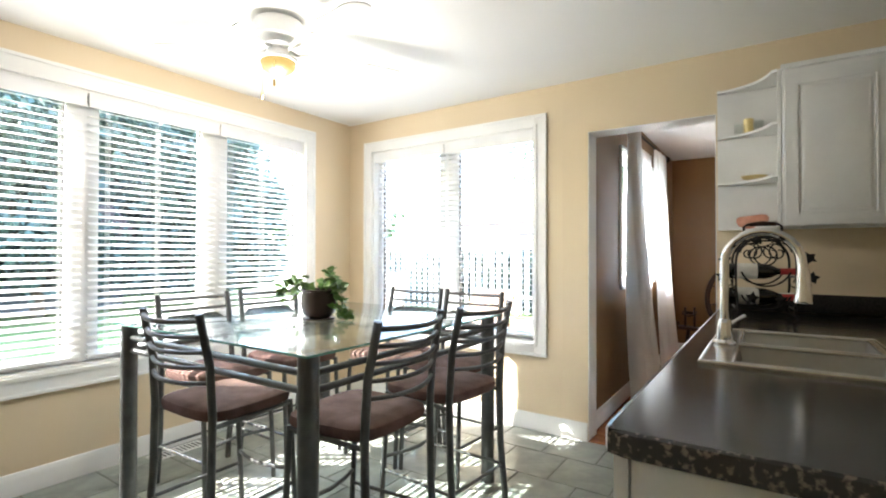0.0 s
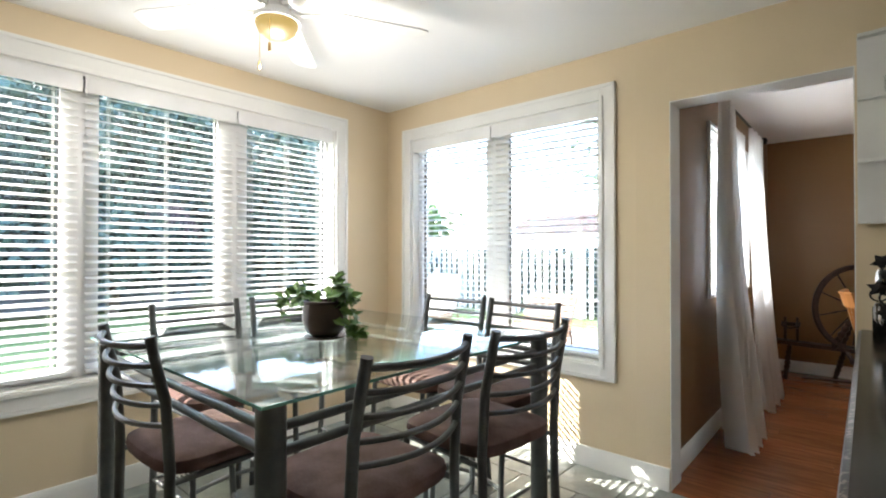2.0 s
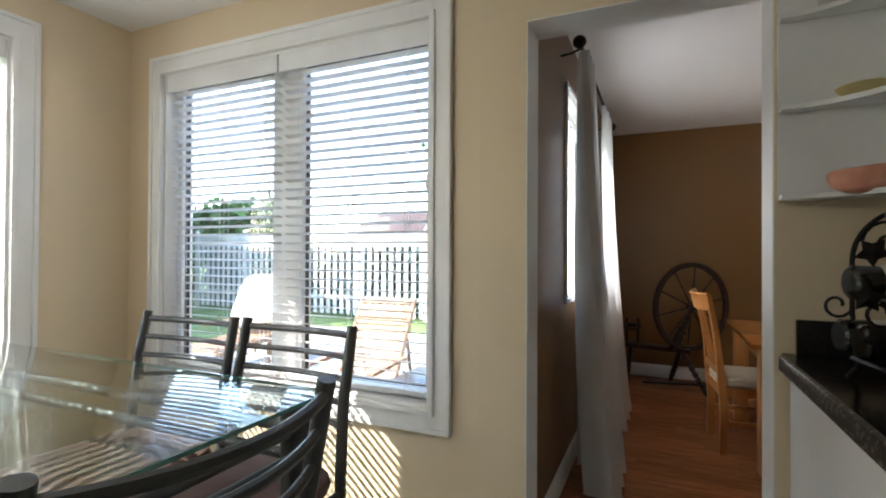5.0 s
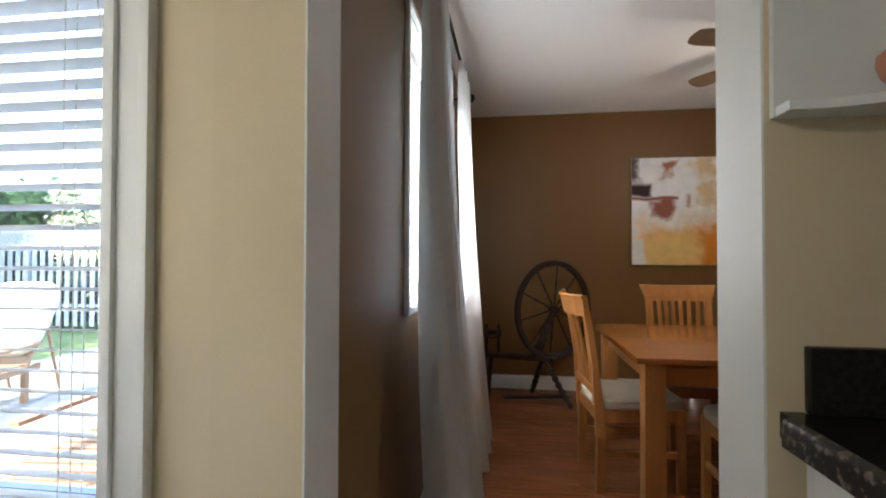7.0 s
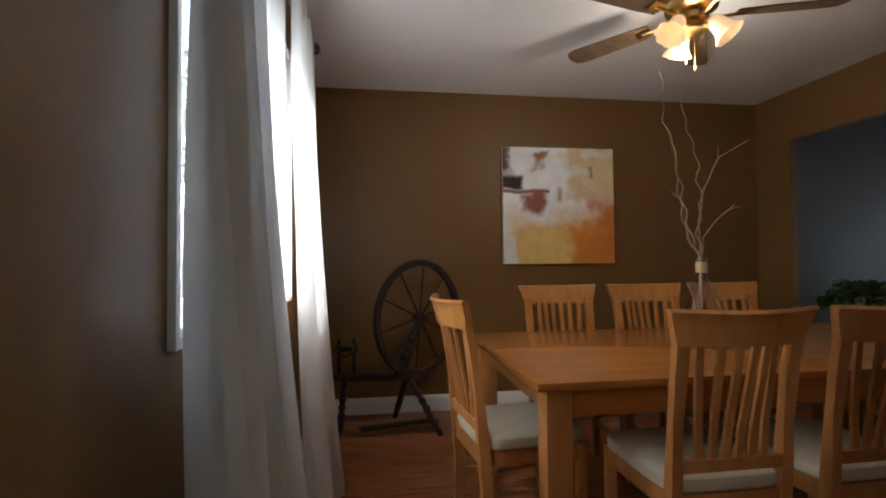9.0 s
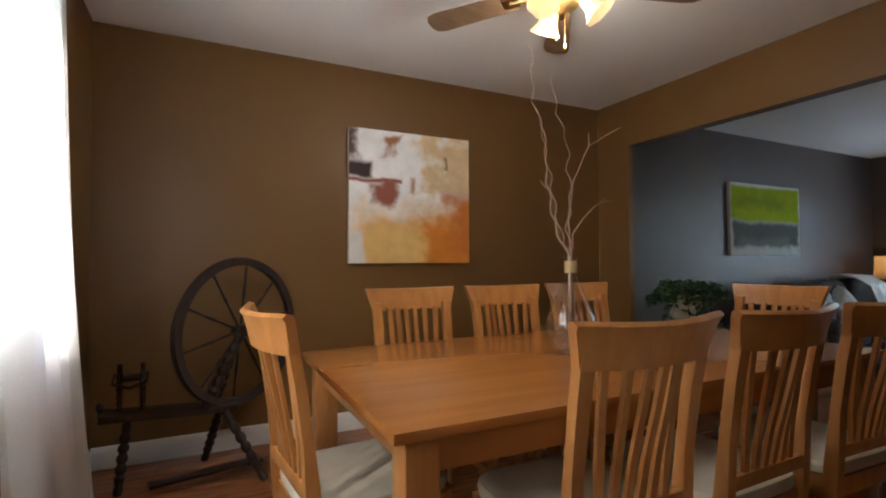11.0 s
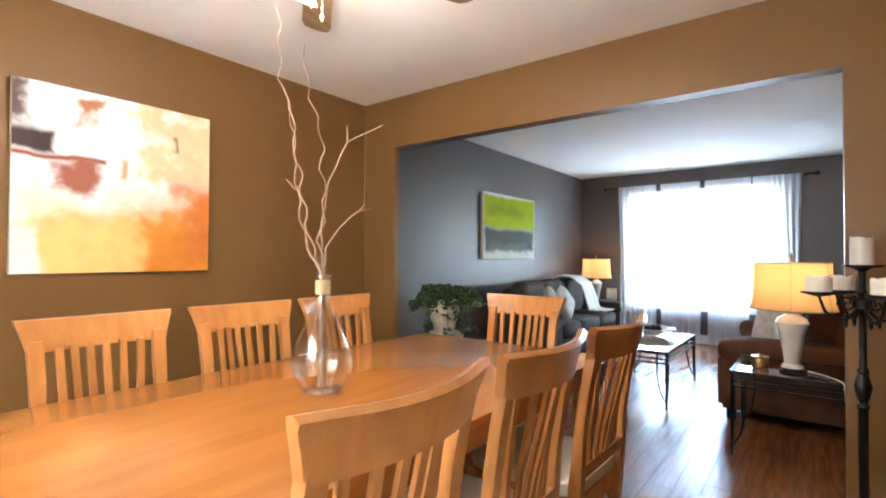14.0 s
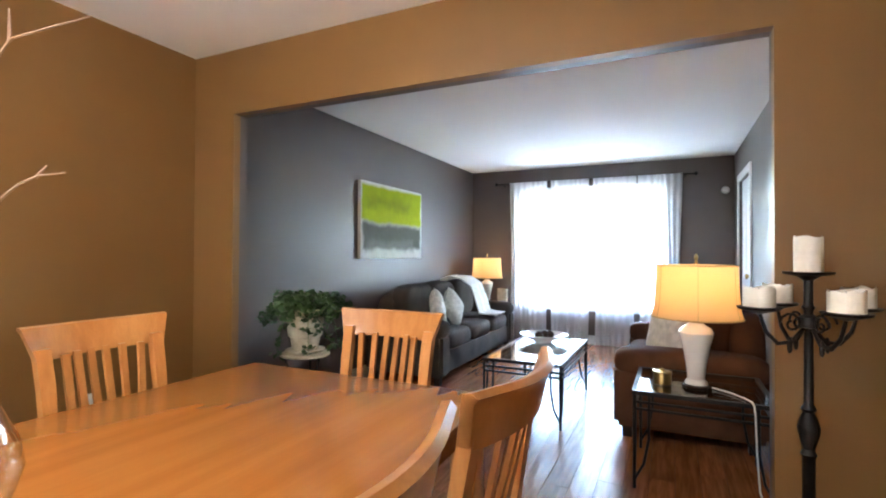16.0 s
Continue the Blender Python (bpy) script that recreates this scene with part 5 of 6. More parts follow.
# wall outlet and light plates
out_ = thing("wall_outlet", "white duplex wall outlet plate", "outlet", "", 5.17, NY - 0.001, 0.42)
part("plate", box(-0.035, 0.035, -0.006, 0.0, -0.058, 0.058), M["white"], out_, bevel=0.002)
for z in (-0.02, 0.02):
    part("socket", box(-0.014, 0.014, -0.0085, -0.006, z - 0.012, z + 0.012), M["cabinet"], out_, bevel=0.002)

# candelabra
cd = thing("candelabra", "tall black wrought iron floor candelabra with scrolled arms", "candelabra", "", 5.47, 0.482)
part("stem", lathe([(0.016, 0.02), (0.016, 0.60), (0.022, 0.61), (0.014, 0.625), (0.020, 0.645), (0.027, 0.672), (0.029, 0.69), (0.020, 0.72), (0.014, 0.735), (0.021, 0.745), (0.012, 0.76), (0.012, 1.04), (0.018, 1.05), (0.012, 1.06), (0.012, 1.13), (0.03, 1.145)], None, 18), M["iron"], cd)
part("collar", lathe([(0.010, 0.985), (0.026, 0.99), (0.026, 1.02), (0.010, 1.03)], None, 12), M["iron"], cd)
part("drip_pan", lathe([(0.02, 1.142), (0.062, 1.150), (0.066, 1.156), (0.02, 1.154)], None, 26), M["iron"], cd)
for k in range(3):
    a = 2 * math.pi * k / 3 + 0.5
    part("foot", tube([(0.012 * math.cos(a), 0.012 * math.sin(a), 0.10), (0.10 * math.cos(a), 0.10 * math.sin(a), 0.11), (0.17 * math.cos(a), 0.17 * math.sin(a), 0.04), (0.20 * math.cos(a), 0.20 * math.sin(a), 0.008)], 0.008, None, 8), M["iron"], cd)
candles = [(0, 0, 1.1565, 0.037, 0.105)]
for k in range(4):
    a = radians(-67 + 90 * k)
    ca, sa = math.cos(a), math.sin(a)
    r = 0.145
    pts = [(0.012 * ca, 0.012 * sa, 0.99), (0.05 * ca, 0.05 * sa, 0.945), (0.09 * ca, 0.09 * sa, 0.94), (0.125 * ca, 0.125 * sa, 0.975), (r * ca, r * sa, 1.035)]
    part("arm", tube(pts, [0.005, 0.0065, 0.0065, 0.006, 0.005], None, 8), M["iron"], cd)
    sc = [((0.05 + (0.035 - 0.0022 * j) * math.cos(j * 0.6)) * ca, (0.05 + (0.035 - 0.0022 * j) * math.cos(j * 0.6)) * sa, 1.0 + (0.035 - 0.0022 * j) * math.sin(j * 0.6)) for j in range(14)]
    part("scroll", tube(sc, 0.004, None, 6), M["iron"], cd)
    part("leaf_ornament", puff(0.055 * ca, 0.055 * sa, 0.935, 0.015, 0.015, 0.05, None, 0.9, 8, 6), M["iron"], cd)
    part("drip_pan", lathe([(0.01, 1.030), (0.055, 1.043), (0.060, 1.050), (0.01, 1.048)], None, 24, Matrix.Translation((r * ca, r * sa, 0))), M["iron"], cd)
    candles.append((r * ca, r * sa, 1.051, 0.043, 0.058))
for i, (x, y, z, r, h) in enumerate(candles):
    bm = lathe([(r, 0), (r, h * 0.6), (r * 1.01, h * 0.9), (r * 0.97, h), (r * 0.75, h * 0.86), (r * 0.2, h * 0.8)], None, 28)
    for v in bm.verts:
        if v.co.z > h * 0.55:
            v.co.z += 0.012 * noise.noise(Vector((v.co.x * 30 + i * 9, v.co.y * 30, 0)))
            v.co.x *= 1 + 0.06 * noise.noise(Vector((i * 5.0, v.co.y * 25, 3)))
    c = thing("pillar_candle", "melted ivory pillar candle on the candelabra", "candle", "candelabra candles", 5.47 + x, 0.482 + y, z)
    part("wax", bm, M["wax"], c)
    part("wick", tube([(0, 0, h * 0.78), (0.002, 0.001, h * 0.98)], 0.0015, None, 5), M["black_plastic"], c)

# ---- living room ----
def sofa_like(name, label, cat, x, y, rz, width, depth, seats, cloth):
    s = thing(name, label, cat, "", x, y, 0, rz)
    hw = width / 2
    part("base", box(-hw + 0.04, hw - 0.04, -depth / 2 + 0.04, depth / 2 - 0.06, 0.09, 0.30), cloth, s, bevel=0.02)
    for q in (-1, 1):
        bm = box(q * (hw - 0.11) - 0.10, q * (hw - 0.11) + 0.10, -depth / 2 + 0.02, depth / 2 - 0.02, 0.08, 0.47)
        bmesh.ops.bevel(bm, geom=bm.edges[:], offset=0.03, segments=2, affect="EDGES")
        part("arm", bm, cloth, s)
        part("arm_roll", puff(q * (hw - 0.12), 0.0, 0.505, 0.26, depth - 0.03, 0.18, None, 0.35, 24, 10), cloth, s)
        for w in (-1, 1):
            part("foot", box(q * (hw - 0.10) - 0.03, q * (hw - 0.10) + 0.03, w * (depth / 2 - 0.10) - 0.03, w * (depth / 2 - 0.10) + 0.03, 0, 0.09), M["walnut"], s, bevel=0.004)
    inner = width - 0.46
    cw = inner / seats
    part("back", puff(0, -depth / 2 + 0.12, 0.55, width - 0.34, 0.22, 0.56, None, 0.3, 28, 10), cloth, s)
    for k in range(seats):
        cx = -inner / 2 + cw * (k + 0.5)
        part("seat_cushion", puff(cx, 0.10, 0.375, cw * 0.995, depth - 0.26, 0.19, None, 0.32, 24, 10, wob=0.006), cloth, s)
        part("back_cushion", puff(cx, -depth / 2 + 0.26, 0.66, cw * 0.98, 0.24, 0.46, None, 0.42, 24, 12, Matrix.Translation((0, 0.0, 0)) @ Matrix.Rotation(0, 4, "X"), 0.012), cloth, s)
    return s


sofa_like("sofa", "grey-brown velour three-seat sofa against the wall", "sofa", 8.72, 3.12, 180, 2.25, 0.86, 3, M["sofa"])
sofa_like("armchair", "dark brown upholstered loveseat facing the sofa", "armchair", 7.83, 0.76, 0, 1.55, 0.92, 2, M["leather"])


def cushion(x, y, z, size, rx, ry, rz, label):
    m = pose(x, y, z, rx, ry, rz)
    bm = bmesh.new()
    n = 12
    rows = {}
    for side in (1, -1):
        for i in range(n + 1):
            for j in range(n + 1):
                a, b = -1 + 2 * i / n, -1 + 2 * j / n
                t = 0.075 * ((1 - a ** 4) * (1 - b ** 4)) ** 0.6
                pin = 1 - 0.10 * (a * a * b * b) + 0.0
                rows[(side, i, j)] = bm.verts.new(m @ Vector((a * size / 2 * (0.93 + 0.07 * b * b) * pin, side * (t + 0.001), b * size / 2 * (0.93 + 0.07 * a * a) * pin)))
        for i in range(n):
            for j in range(n):
                f = (rows[(side, i, j)], rows[(side, i + 1, j)], rows[(side, i + 1, j + 1)], rows[(side, i, j + 1)])
                bm.faces.new(f)
    bmesh.ops.remove_doubles(bm, verts=bm.verts, dist=0.0025)
    return solid("throw_pillow", bm, M["pillow"], label, "pillow", "sofa pillows")


cushion(8.10, 2.99, 0.64, 0.36, -14, 45, 12, "pale square throw pillow leaning on the sofa")
cushion(8.42, 2.97, 0.63, 0.36, -16, 42, -14, "pale square throw pillow leaning on the sofa")
cushion(7.42, 0.86, 0.665, 0.42, 14, 0, 40, "pale patterned pillow leaning on the brown loveseat")

# throw over the sofa back
bm = bmesh.new()
prof = [(3.44, 0.60), (3.36, 0.88), (3.26, 0.915), (3.12, 0.90), (2.99, 0.82), (2.93, 0.66), (2.88, 0.50), (2.78, 0.482), (2.70, 0.484)]
grid = []
for k, (y, z) in enumerate(prof):
    row = []
    for i in range(15):
        g = i / 14
        row.append(bm.verts.new((9.10 + 0.10 * k / 8 + (g - 0.5) * (0.34 + 0.012 * k) + 0.01 * math.sin(k * 2 + g * 9), y - 0.012 * math.sin(g * 14 + k * 0.5), z + 0.014 + 0.012 * math.sin(g * 17 + k))))
    grid.append(row)
for ra, rb in zip(grid, grid[1:]):
    for i in range(14):
        bm.faces.new((ra[i], ra[i + 1], rb[i + 1], rb[i]))
ob = solid("throw_blanket", bm, M["throw"], "white knitted throw draped over the sofa back", "blanket")
sol = ob.modifiers.new("thick", "SOLIDIFY")
sol.thickness = 0.012


def metal_table(name, label, x0, x1, y0, y1, z, group=""):
    """A black iron table with a glass top, double rails and curved legs."""
    t = thing(name, label, "table", group, (x0 + x1) / 2, (y0 + y1) / 2)
    a, b = (x1 - x0) / 2, (y1 - y0) / 2
    part("tabletop", box(-a + 0.022, a - 0.022, -b + 0.022, b - 0.022, z - 0.008, z), M["tableglass"], t, "clear glass top")
    bm = bmesh.new()
    for u0, u1, v0, v1 in ((-a, a, -b, -b + 0.022), (-a, a, b - 0.022, b), (-a, -a + 0.022, -b + 0.022, b - 0.022), (a - 0.022, a, -b + 0.022, b - 0.022)):
        box(u0, u1, v0, v1, z - 0.018, z + 0.002, bm)
    part("top_frame", bm, M["iron"], t)
    for zz in (z - 0.055, z - 0.09):
        for s in (-1, 1):
            part("rail", box(-a + 0.01, a - 0.01, s * (b - 0.012) - 0.006, s * (b - 0.012) + 0.006, zz - 0.006, zz + 0.006), M["iron"], t)
            part("rail", box(s * (a - 0.012) - 0.006, s * (a - 0.012) + 0.006, -b + 0.01, b - 0.01, zz - 0.006, zz + 0.006), M["iron"], t)
    for sx in (-1, 1):
        for sy in (-1, 1):
            lx_, ly_ = sx * (a - 0.012), sy * (b - 0.012)
            bm = tube([(lx_, ly_, z - 0.016), (lx_, ly_, 0.12), (lx_, ly_, 0.0)], 0.009, None, 8)
            tube([(lx_ - sx * 0.07, ly_, z - 0.016), (lx_ - sx * 0.068, ly_, 0.26), (lx_ - sx * 0.045, ly_, 0.13), (lx_, ly_, 0.045)], 0.007, bm, 8)
            tube([(lx_, ly_ - sy * 0.07, z - 0.016), (lx_, ly_ - sy * 0.068, 0.26), (lx_, ly_ - sy * 0.045, 0.13), (lx_, ly_, 0.045)], 0.007, bm, 8)
            part("leg", bm, M["iron"], t)
    return t


metal_table("coffee_table", "black iron coffee table with a glass top", 7.03, 8.17, 1.53, 2.11, 0.445)
metal_table("end_table", "black iron end table with a dark glass top", 6.38, 6.98, 0.40, 1.04, 0.50, "end tables")
metal_table("end_table", "black iron end table beside the sofa", 9.93, 10.33, 2.98, 3.42, 0.50, "end tables")


def lamp_on(x, y, z, label):
    l = thing("table_lamp", label, "lamp", "table lamps", x, y, z)
    part("base_plate", lathe([(0.075, 0), (0.078, 0.012), (0.066, 0.020)], None, 8), M["walnut"], l)
    part("body", lathe([(0.066, 0.020), (0.062, 0.035), (0.050, 0.045), (0.050, 0.065), (0.058, 0.12), (0.078, 0.22), (0.095, 0.275), (0.098, 0.29), (0.085, 0.315), (0.048, 0.335), (0.040, 0.345), (0.052, 0.358), (0.036, 0.372), (0.018, 0.38)], None, 16), M["porcelain"], l, "white glazed ceramic body")
    part("socket", lathe([(0.014, 0.378), (0.014, 0.43), (0.018, 0.435), (0.018, 0.465)], None, 14), M["brass"], l)
    part("bulb", puff(0, 0, 0.515, 0.055, 0.055, 0.09, None, 1.0, 14, 10), M["bulb"], l)
    bm = tube([(0, 0.0, 0.40), (0, 0.055, 0.46), (0, 0.06, 0.56), (0, 0.0, 0.66), (0, -0.06, 0.56), (0, -0.055, 0.46), (0, 0, 0.40)], 0.002, None, 5)
    part("harp", bm, M["brass"], l)
    bm = bmesh.new()
    seg = 48
    rings = []
    for r, zz in ((0.252, 0.372), (0.241, 0.41), (0.231, 0.48), (0.226, 0.56), (0.223, 0.648)):
        rings.append([bm.verts.new((r * math.cos(2 * math.pi * k / seg), r * math.sin(2 * math.pi * k / seg), zz)) for k in range(seg)])
    for ra, rb in zip(rings, rings[1:]):
        for k in range(seg):
            bm.faces.new((ra[k], ra[(k + 1) % seg], rb[(k + 1) % seg], rb[k]))
    sh = part("shade", bm, M["shade"], l, "gold linen drum shade, lit")
    for r, zz in ((0.253, 0.372), (0.224, 0.648)):
        part("shade_trim", tube([(r * math.cos(q), r * math.sin(q), zz) for q in [2 * math.pi * k / 48 for k in range(48)]], 0.004, None, 6, True), M["cork"], sh)
    for k in range(6):
        q = math.pi * k / 3
        part("seam", tube([(r * 1.002 * math.cos(q), r * 1.002 * math.sin(q), zz) for r, zz in ((0.252, 0.372), (0.241, 0.41), (0.231, 0.48), (0.226, 0.56), (0.223, 0.648))], 0.0018, None, 5), M["cork"], sh)
    part("finial", lathe([(0.004, 0.655), (0.010, 0.665), (0.006, 0.675), (0.014, 0.69), (0.004, 0.71)], None, 12), M["brass"], l)
    l.scale = (0.87, 0.87, 1.0)
    li = new("lamp_light", bpy.data.lights.new("lamp_light", "POINT"))
    li.data.energy, li.data.color, li.data.shadow_soft_size = 0.085, (1.0, 0.66, 0.34), 0.03
    li.location = (x, y, z + 0.565)
    return l


lamp_on(6.60, 0.735, 0.503, "white ceramic table lamp with a lit gold shade")
lamp_on(10.12, 3.20, 0.503, "white ceramic table lamp with a lit gold shade by the sofa")
cable = solid("lamp_cord", tube([(6.60, 0.66, 0.509), (6.54, 0.59, 0.508), (6.46, 0.535, 0.508), (6.39, 0.508, 0.509), (6.371, 0.502, 0.497), (6.366, 0.498, 0.45), (6.366, 0.492, 0.28), (6.37, 0.48, 0.10), (6.38, 0.45, 0.008), (6.50, 0.28, 0.006)], 0.0045, None, 6), M["white"], "white lamp cord hanging over the table edge", "cord")
tin = thing("candle_tin", "small round brass candle tin on the end table", "tin", "", 6.60, 0.90, 0.503)
part("tin", lathe([(0.045, 0), (0.046, 0.004), (0.046, 0.055), (0.044, 0.058)], None, 24), M["brass"], tin)
part("lid", lathe([(0.048, 0.055), (0.048, 0.068), (0.012, 0.072), (0.010, 0.082), (0.004, 0.084)], None, 24), M["brass"], tin)
bowl = thing("bowl", "wide white ceramic bowl on the coffee table", "bowl", "", 7.88, 1.86, 0.4465)
part("dish", lathe([(0.07, 0), (0.08, 0.01), (0.16, 0.045), (0.21, 0.07), (0.205, 0.072), (0.15, 0.052), (0.07, 0.02)], None, 36), M["porcelain"], bowl)
for k, (dx, dy) in enumerate(((0.02, 0.0), (-0.05, 0.03), (0.05, -0.04))):
    ob = solid("decor_ball", puff(0, 0, 0, 0.075, 0.075, 0.075, None, 1.0, 14, 10, wob=0.006), M["walnut"], "dark woven decorative ball in the bowl", "ornament", "bowl ornaments")
    ob.location = (7.88 + dx, 1.86 + dy, 0.4465 + 0.062)
pf = thing("photo_frame", "pale photo frame standing on the end table", "frame", "", 10.20, 3.0, 0.503, 70)
part("border", box(-0.085, 0.085, -0.008, 0.008, 0.0, 0.22), M["pot_cream"], pf, bevel=0.003)
part("picture", box(-0.06, 0.06, -0.010, -0.008, 0.03, 0.19), M["pillow"], pf)

# plant on stand
st = thing("plant_stand", "round mosaic-topped iron plant stand", "plant stand", "", 6.38, 3.20)
part("top", lathe([(0.165, 0.485), (0.172, 0.492), (0.172, 0.500), (0.16, 0.503)], None, 36), M["pot_cream"], st, "pale mosaic top")
for k in range(3):
    a = 2 * math.pi * k / 3 + 0.4
    part("leg", tube([(0.14 * math.cos(a), 0.14 * math.sin(a), 0.485), (0.07 * math.cos(a), 0.07 * math.sin(a), 0.25), (0.15 * math.cos(a), 0.15 * math.sin(a), 0.0)], 0.008, None, 8), M["iron"], st)
pp = thing("potted_ivy", "bushy trailing ivy in a weathered cream pot on a stand", "plant", "", 6.38, 3.20, 0.504)
part("saucer", lathe([(0.10, 0), (0.125, 0.006), (0.13, 0.022), (0.11, 0.02)], None, 30), M["pot_cream"], pp)
part("pot", lathe([(0.085, 0.02), (0.10, 0.10), (0.112, 0.105), (0.125, 0.235), (0.135, 0.24), (0.135, 0.27), (0.115, 0.27), (0.11, 0.24)], None, 34), M["pot_cream"], pp, "weathered cream pot")
part("soil", lathe([(0.11, 0.245), (0.05, 0.255), (0.01, 0.256)], None, 20), M["soil"], pp)
rnd = random.Random(11)
sb, lb, places = bmesh.new(), bmesh.new(), []
for k in range(36):
    ang = rnd.uniform(0, 6.283)
    reach, rise = rnd.uniform(0.10, 0.27), rnd.uniform(0.03, 0.15)
    drop = rnd.uniform(0.0, 0.36) if rnd.random() < 0.2 else rnd.uniform(0, 0.06)
    pts = []
    for j in range(8):
        f = j / 7
        p = Vector((math.cos(ang) * (0.06 + reach * f ** 0.7), math.sin(ang) * (0.06 + reach * f ** 0.7), max(0.03, 0.26 + rise * math.sin(min(1, f * 1.7) * 1.57) - (rise + drop) * f * f)))
        p.y = min(p.y, 0.33)
        pts.append(p)
    tube(pts, 0.002, sb, 4)
    for p in pts[1:]:
        for _ in range(5):
            q = p + Vector((rnd.uniform(-0.03, 0.03), rnd.uniform(-0.03, 0.03), rnd.uniform(-0.02, 0.03)))
            q.y = min(q.y, 0.33)
            places.append(q)
leaf_cloud(lb, places, 0.042, rnd)
pp.scale = (1.12, 1.0, 1.15)
part("stem", sb, M["leaf_dark"], pp)
part("leaves", lb, M["leaf_dark"], pp, "dense dark green ivy leaves")

# living room window dressing
rod2 = thing("curtain_rod", "dark metal curtain rod across the living room window", "curtain rod", "", 10.39, 0, 2.215)
part("rod", tube([(0, 0.60, 0), (0, 3.14, 0)], 0.010, None, 12), M["iron"], rod2)
for y in (0.58, 3.16):
    part("finial", lathe([(0.010, -0.02), (0.026, -0.006), (0.026, 0.008), (0.008, 0.022)], None, 16, Matrix.Translation((0, y, 0)) @ Matrix.Rotation(radians(90), 4, "X")), M["iron"], rod2)
for y in (0.70, 1.85, 3.05):
    part("bracket", tube([(0.079, y, -0.03), (0.03, y, -0.022), (0, y, -0.004)], 0.007, None, 8), M["iron"], rod2)
for k, (u0, u1) in enumerate(((0.74, 1.235), (1.27, 1.79), (1.85, 2.36), (2.42, 2.94))):
    bm_flare = 0.93
    curtain("curtain", "white sheer curtain panel hanging to the floor", "living room sheers", "x", 10.37, u0, u1, 2.225, 0.012, 7, 0.016, M["sheer"], bm_flare, 20 + k)
chime = solid("door_chime", lathe([(0.045, 0), (0.045, 0.015), (0.035, 0.028), (0.01, 0.032)], None, 24, Matrix.Translation((LX - 0.0015, 0.26, 2.0)) @ Matrix.Rotation(radians(-90), 4, "Y")), M["white"], "round white alarm on the wall", "alarm")
# passage door
dr = tagged(new("door_1"), "white panel door at the side of the living room", "door", "", "structure")
part("slab", box(9.165, 9.985, 0.10, 0.14, 0.01, 2.02), M["white"], dr, bevel=0.003)
for z0, z1 in ((0.20, 0.90), (1.05, 1.85)):
    for x0, x1 in ((9.26, 9.54), (9.61, 9.89)):
        part("panel", box(x0, x1, 0.138, 0.146, z0, z1), M["white"], dr, bevel=0.004)
part("knob", lathe([(0.012, 0), (0.012, 0.03), (0.028, 0.045), (0.026, 0.06), (0.008, 0.065)], None, 18, Matrix.Translation((9.235, 0.14, 1.0)) @ Matrix.Rotation(radians(-90), 4, "X")), M["brass"], dr)
bm = box(9.08, 9.149, SY1, SY1 + 0.018, 0, 2.10)
box(10.001, 10.07, SY1, SY1 + 0.018, 0, 2.10, bm)
box(9.149, 10.001, SY1, SY1 + 0.018, 2.031, 2.10, bm)
trim("door_trim", bm, "white casing round the side door", "door trim")

# ---- outdoors ----
GZ = -0.35
bm = bmesh.new()
bmesh.ops.create_grid(bm, x_segments=40, y_segments=40, size=400)
bmesh.ops.translate(bm, verts=bm.verts, vec=(0, 0, GZ))
tagged(link("ground", bm, M["grass"], None, "", False), "mown green lawn", "ground", "", "structure")
patio = tagged(link("patio", box(0.0, 6.0, 0.2, 6.45, GZ + 0.002, GZ + 0.03), M["grout"], None, "", False), "pale concrete slab patio outside the window", "patio", "", "structure")
patio.location.x = -4.1
slab_me = None
for i in range(10):
    for j in range(10):
        if slab_me is None:
            ob = link("slab", box(0, 0.59, 0, 0.61, 0, 0.035), M["patio"], patio, "", False)
            slab_me = ob.data
        else:
            ob = new("slab", slab_me)
            ob.parent = patio
        ob.location = (i * 0.6 + 0.005, 0.22 + j * 0.62, GZ + 0.012)

tagged(link("driveway", box(10.75, 24.0, -8.0, 14.0, GZ + 0.002, GZ + 0.02), M["patio"], None, "", False), "pale concrete drive in front of the house", "driveway", "", "structure")
# tall hedge closing the garden
hedge = thing("hedge", "tall dark conifer hedge at the end of the lawn", "hedge", "", -17.5, 0, GZ)
r_ = random.Random(5)
bm = bmesh.new()
leaf_cloud(bm, [Vector((r_.uniform(-0.8, 0.9), r_.uniform(-17, 11), 9.2 * r_.random() ** 0.9 + 0.5 * math.sin(k))) for k in range(30000)], 0.40, r_, 1.4)
part("foliage", bm, M["foliage_dark"], hedge)
bm = bmesh.new()
cols = []
for i in range(57):
    y = -17 + 0.5 * i
    col = []
    for j in range(21):
        z = 0.46 * j + (0.9 * noise.noise(Vector((y * 0.55, 3.1, 0))) if j == 20 else 0)
        col.append((bm.verts.new((0.5 * (1 - (j / 20) ** 3) + 0.55 * noise.noise(Vector((y * 0.8, z * 0.8, 1.0))) + 0.25 * noise.noise(Vector((y * 2.7, z * 2.7, 5.0))), y, z)), bm.verts.new((-0.9, y, z))))
    cols.append(col)
for a, b in zip(cols, cols[1:]):
    for j in range(20):
        bm.faces.new((a[j][0], b[j][0], b[j + 1][0], a[j + 1][0]))
        bm.faces.new((a[j][1], a[j + 1][1], b[j + 1][1], b[j][1]))
    bm.faces.new((a[20][0], b[20][0], b[20][1], a[20][1]))
part("inner_growth", bm, M["foliage_dark"], hedge)
bm = bmesh.new()
for k in range(19):
    tube([(-0.2, -16.5 + 1.5 * k, -0.05), (-0.15, -16.45 + 1.5 * k, 2.5), (-0.2, -16.5 + 1.5 * k, 5.5)], [0.10, 0.08, 0.02], bm, 6)
part("trunks", bm, M["bark"], hedge)

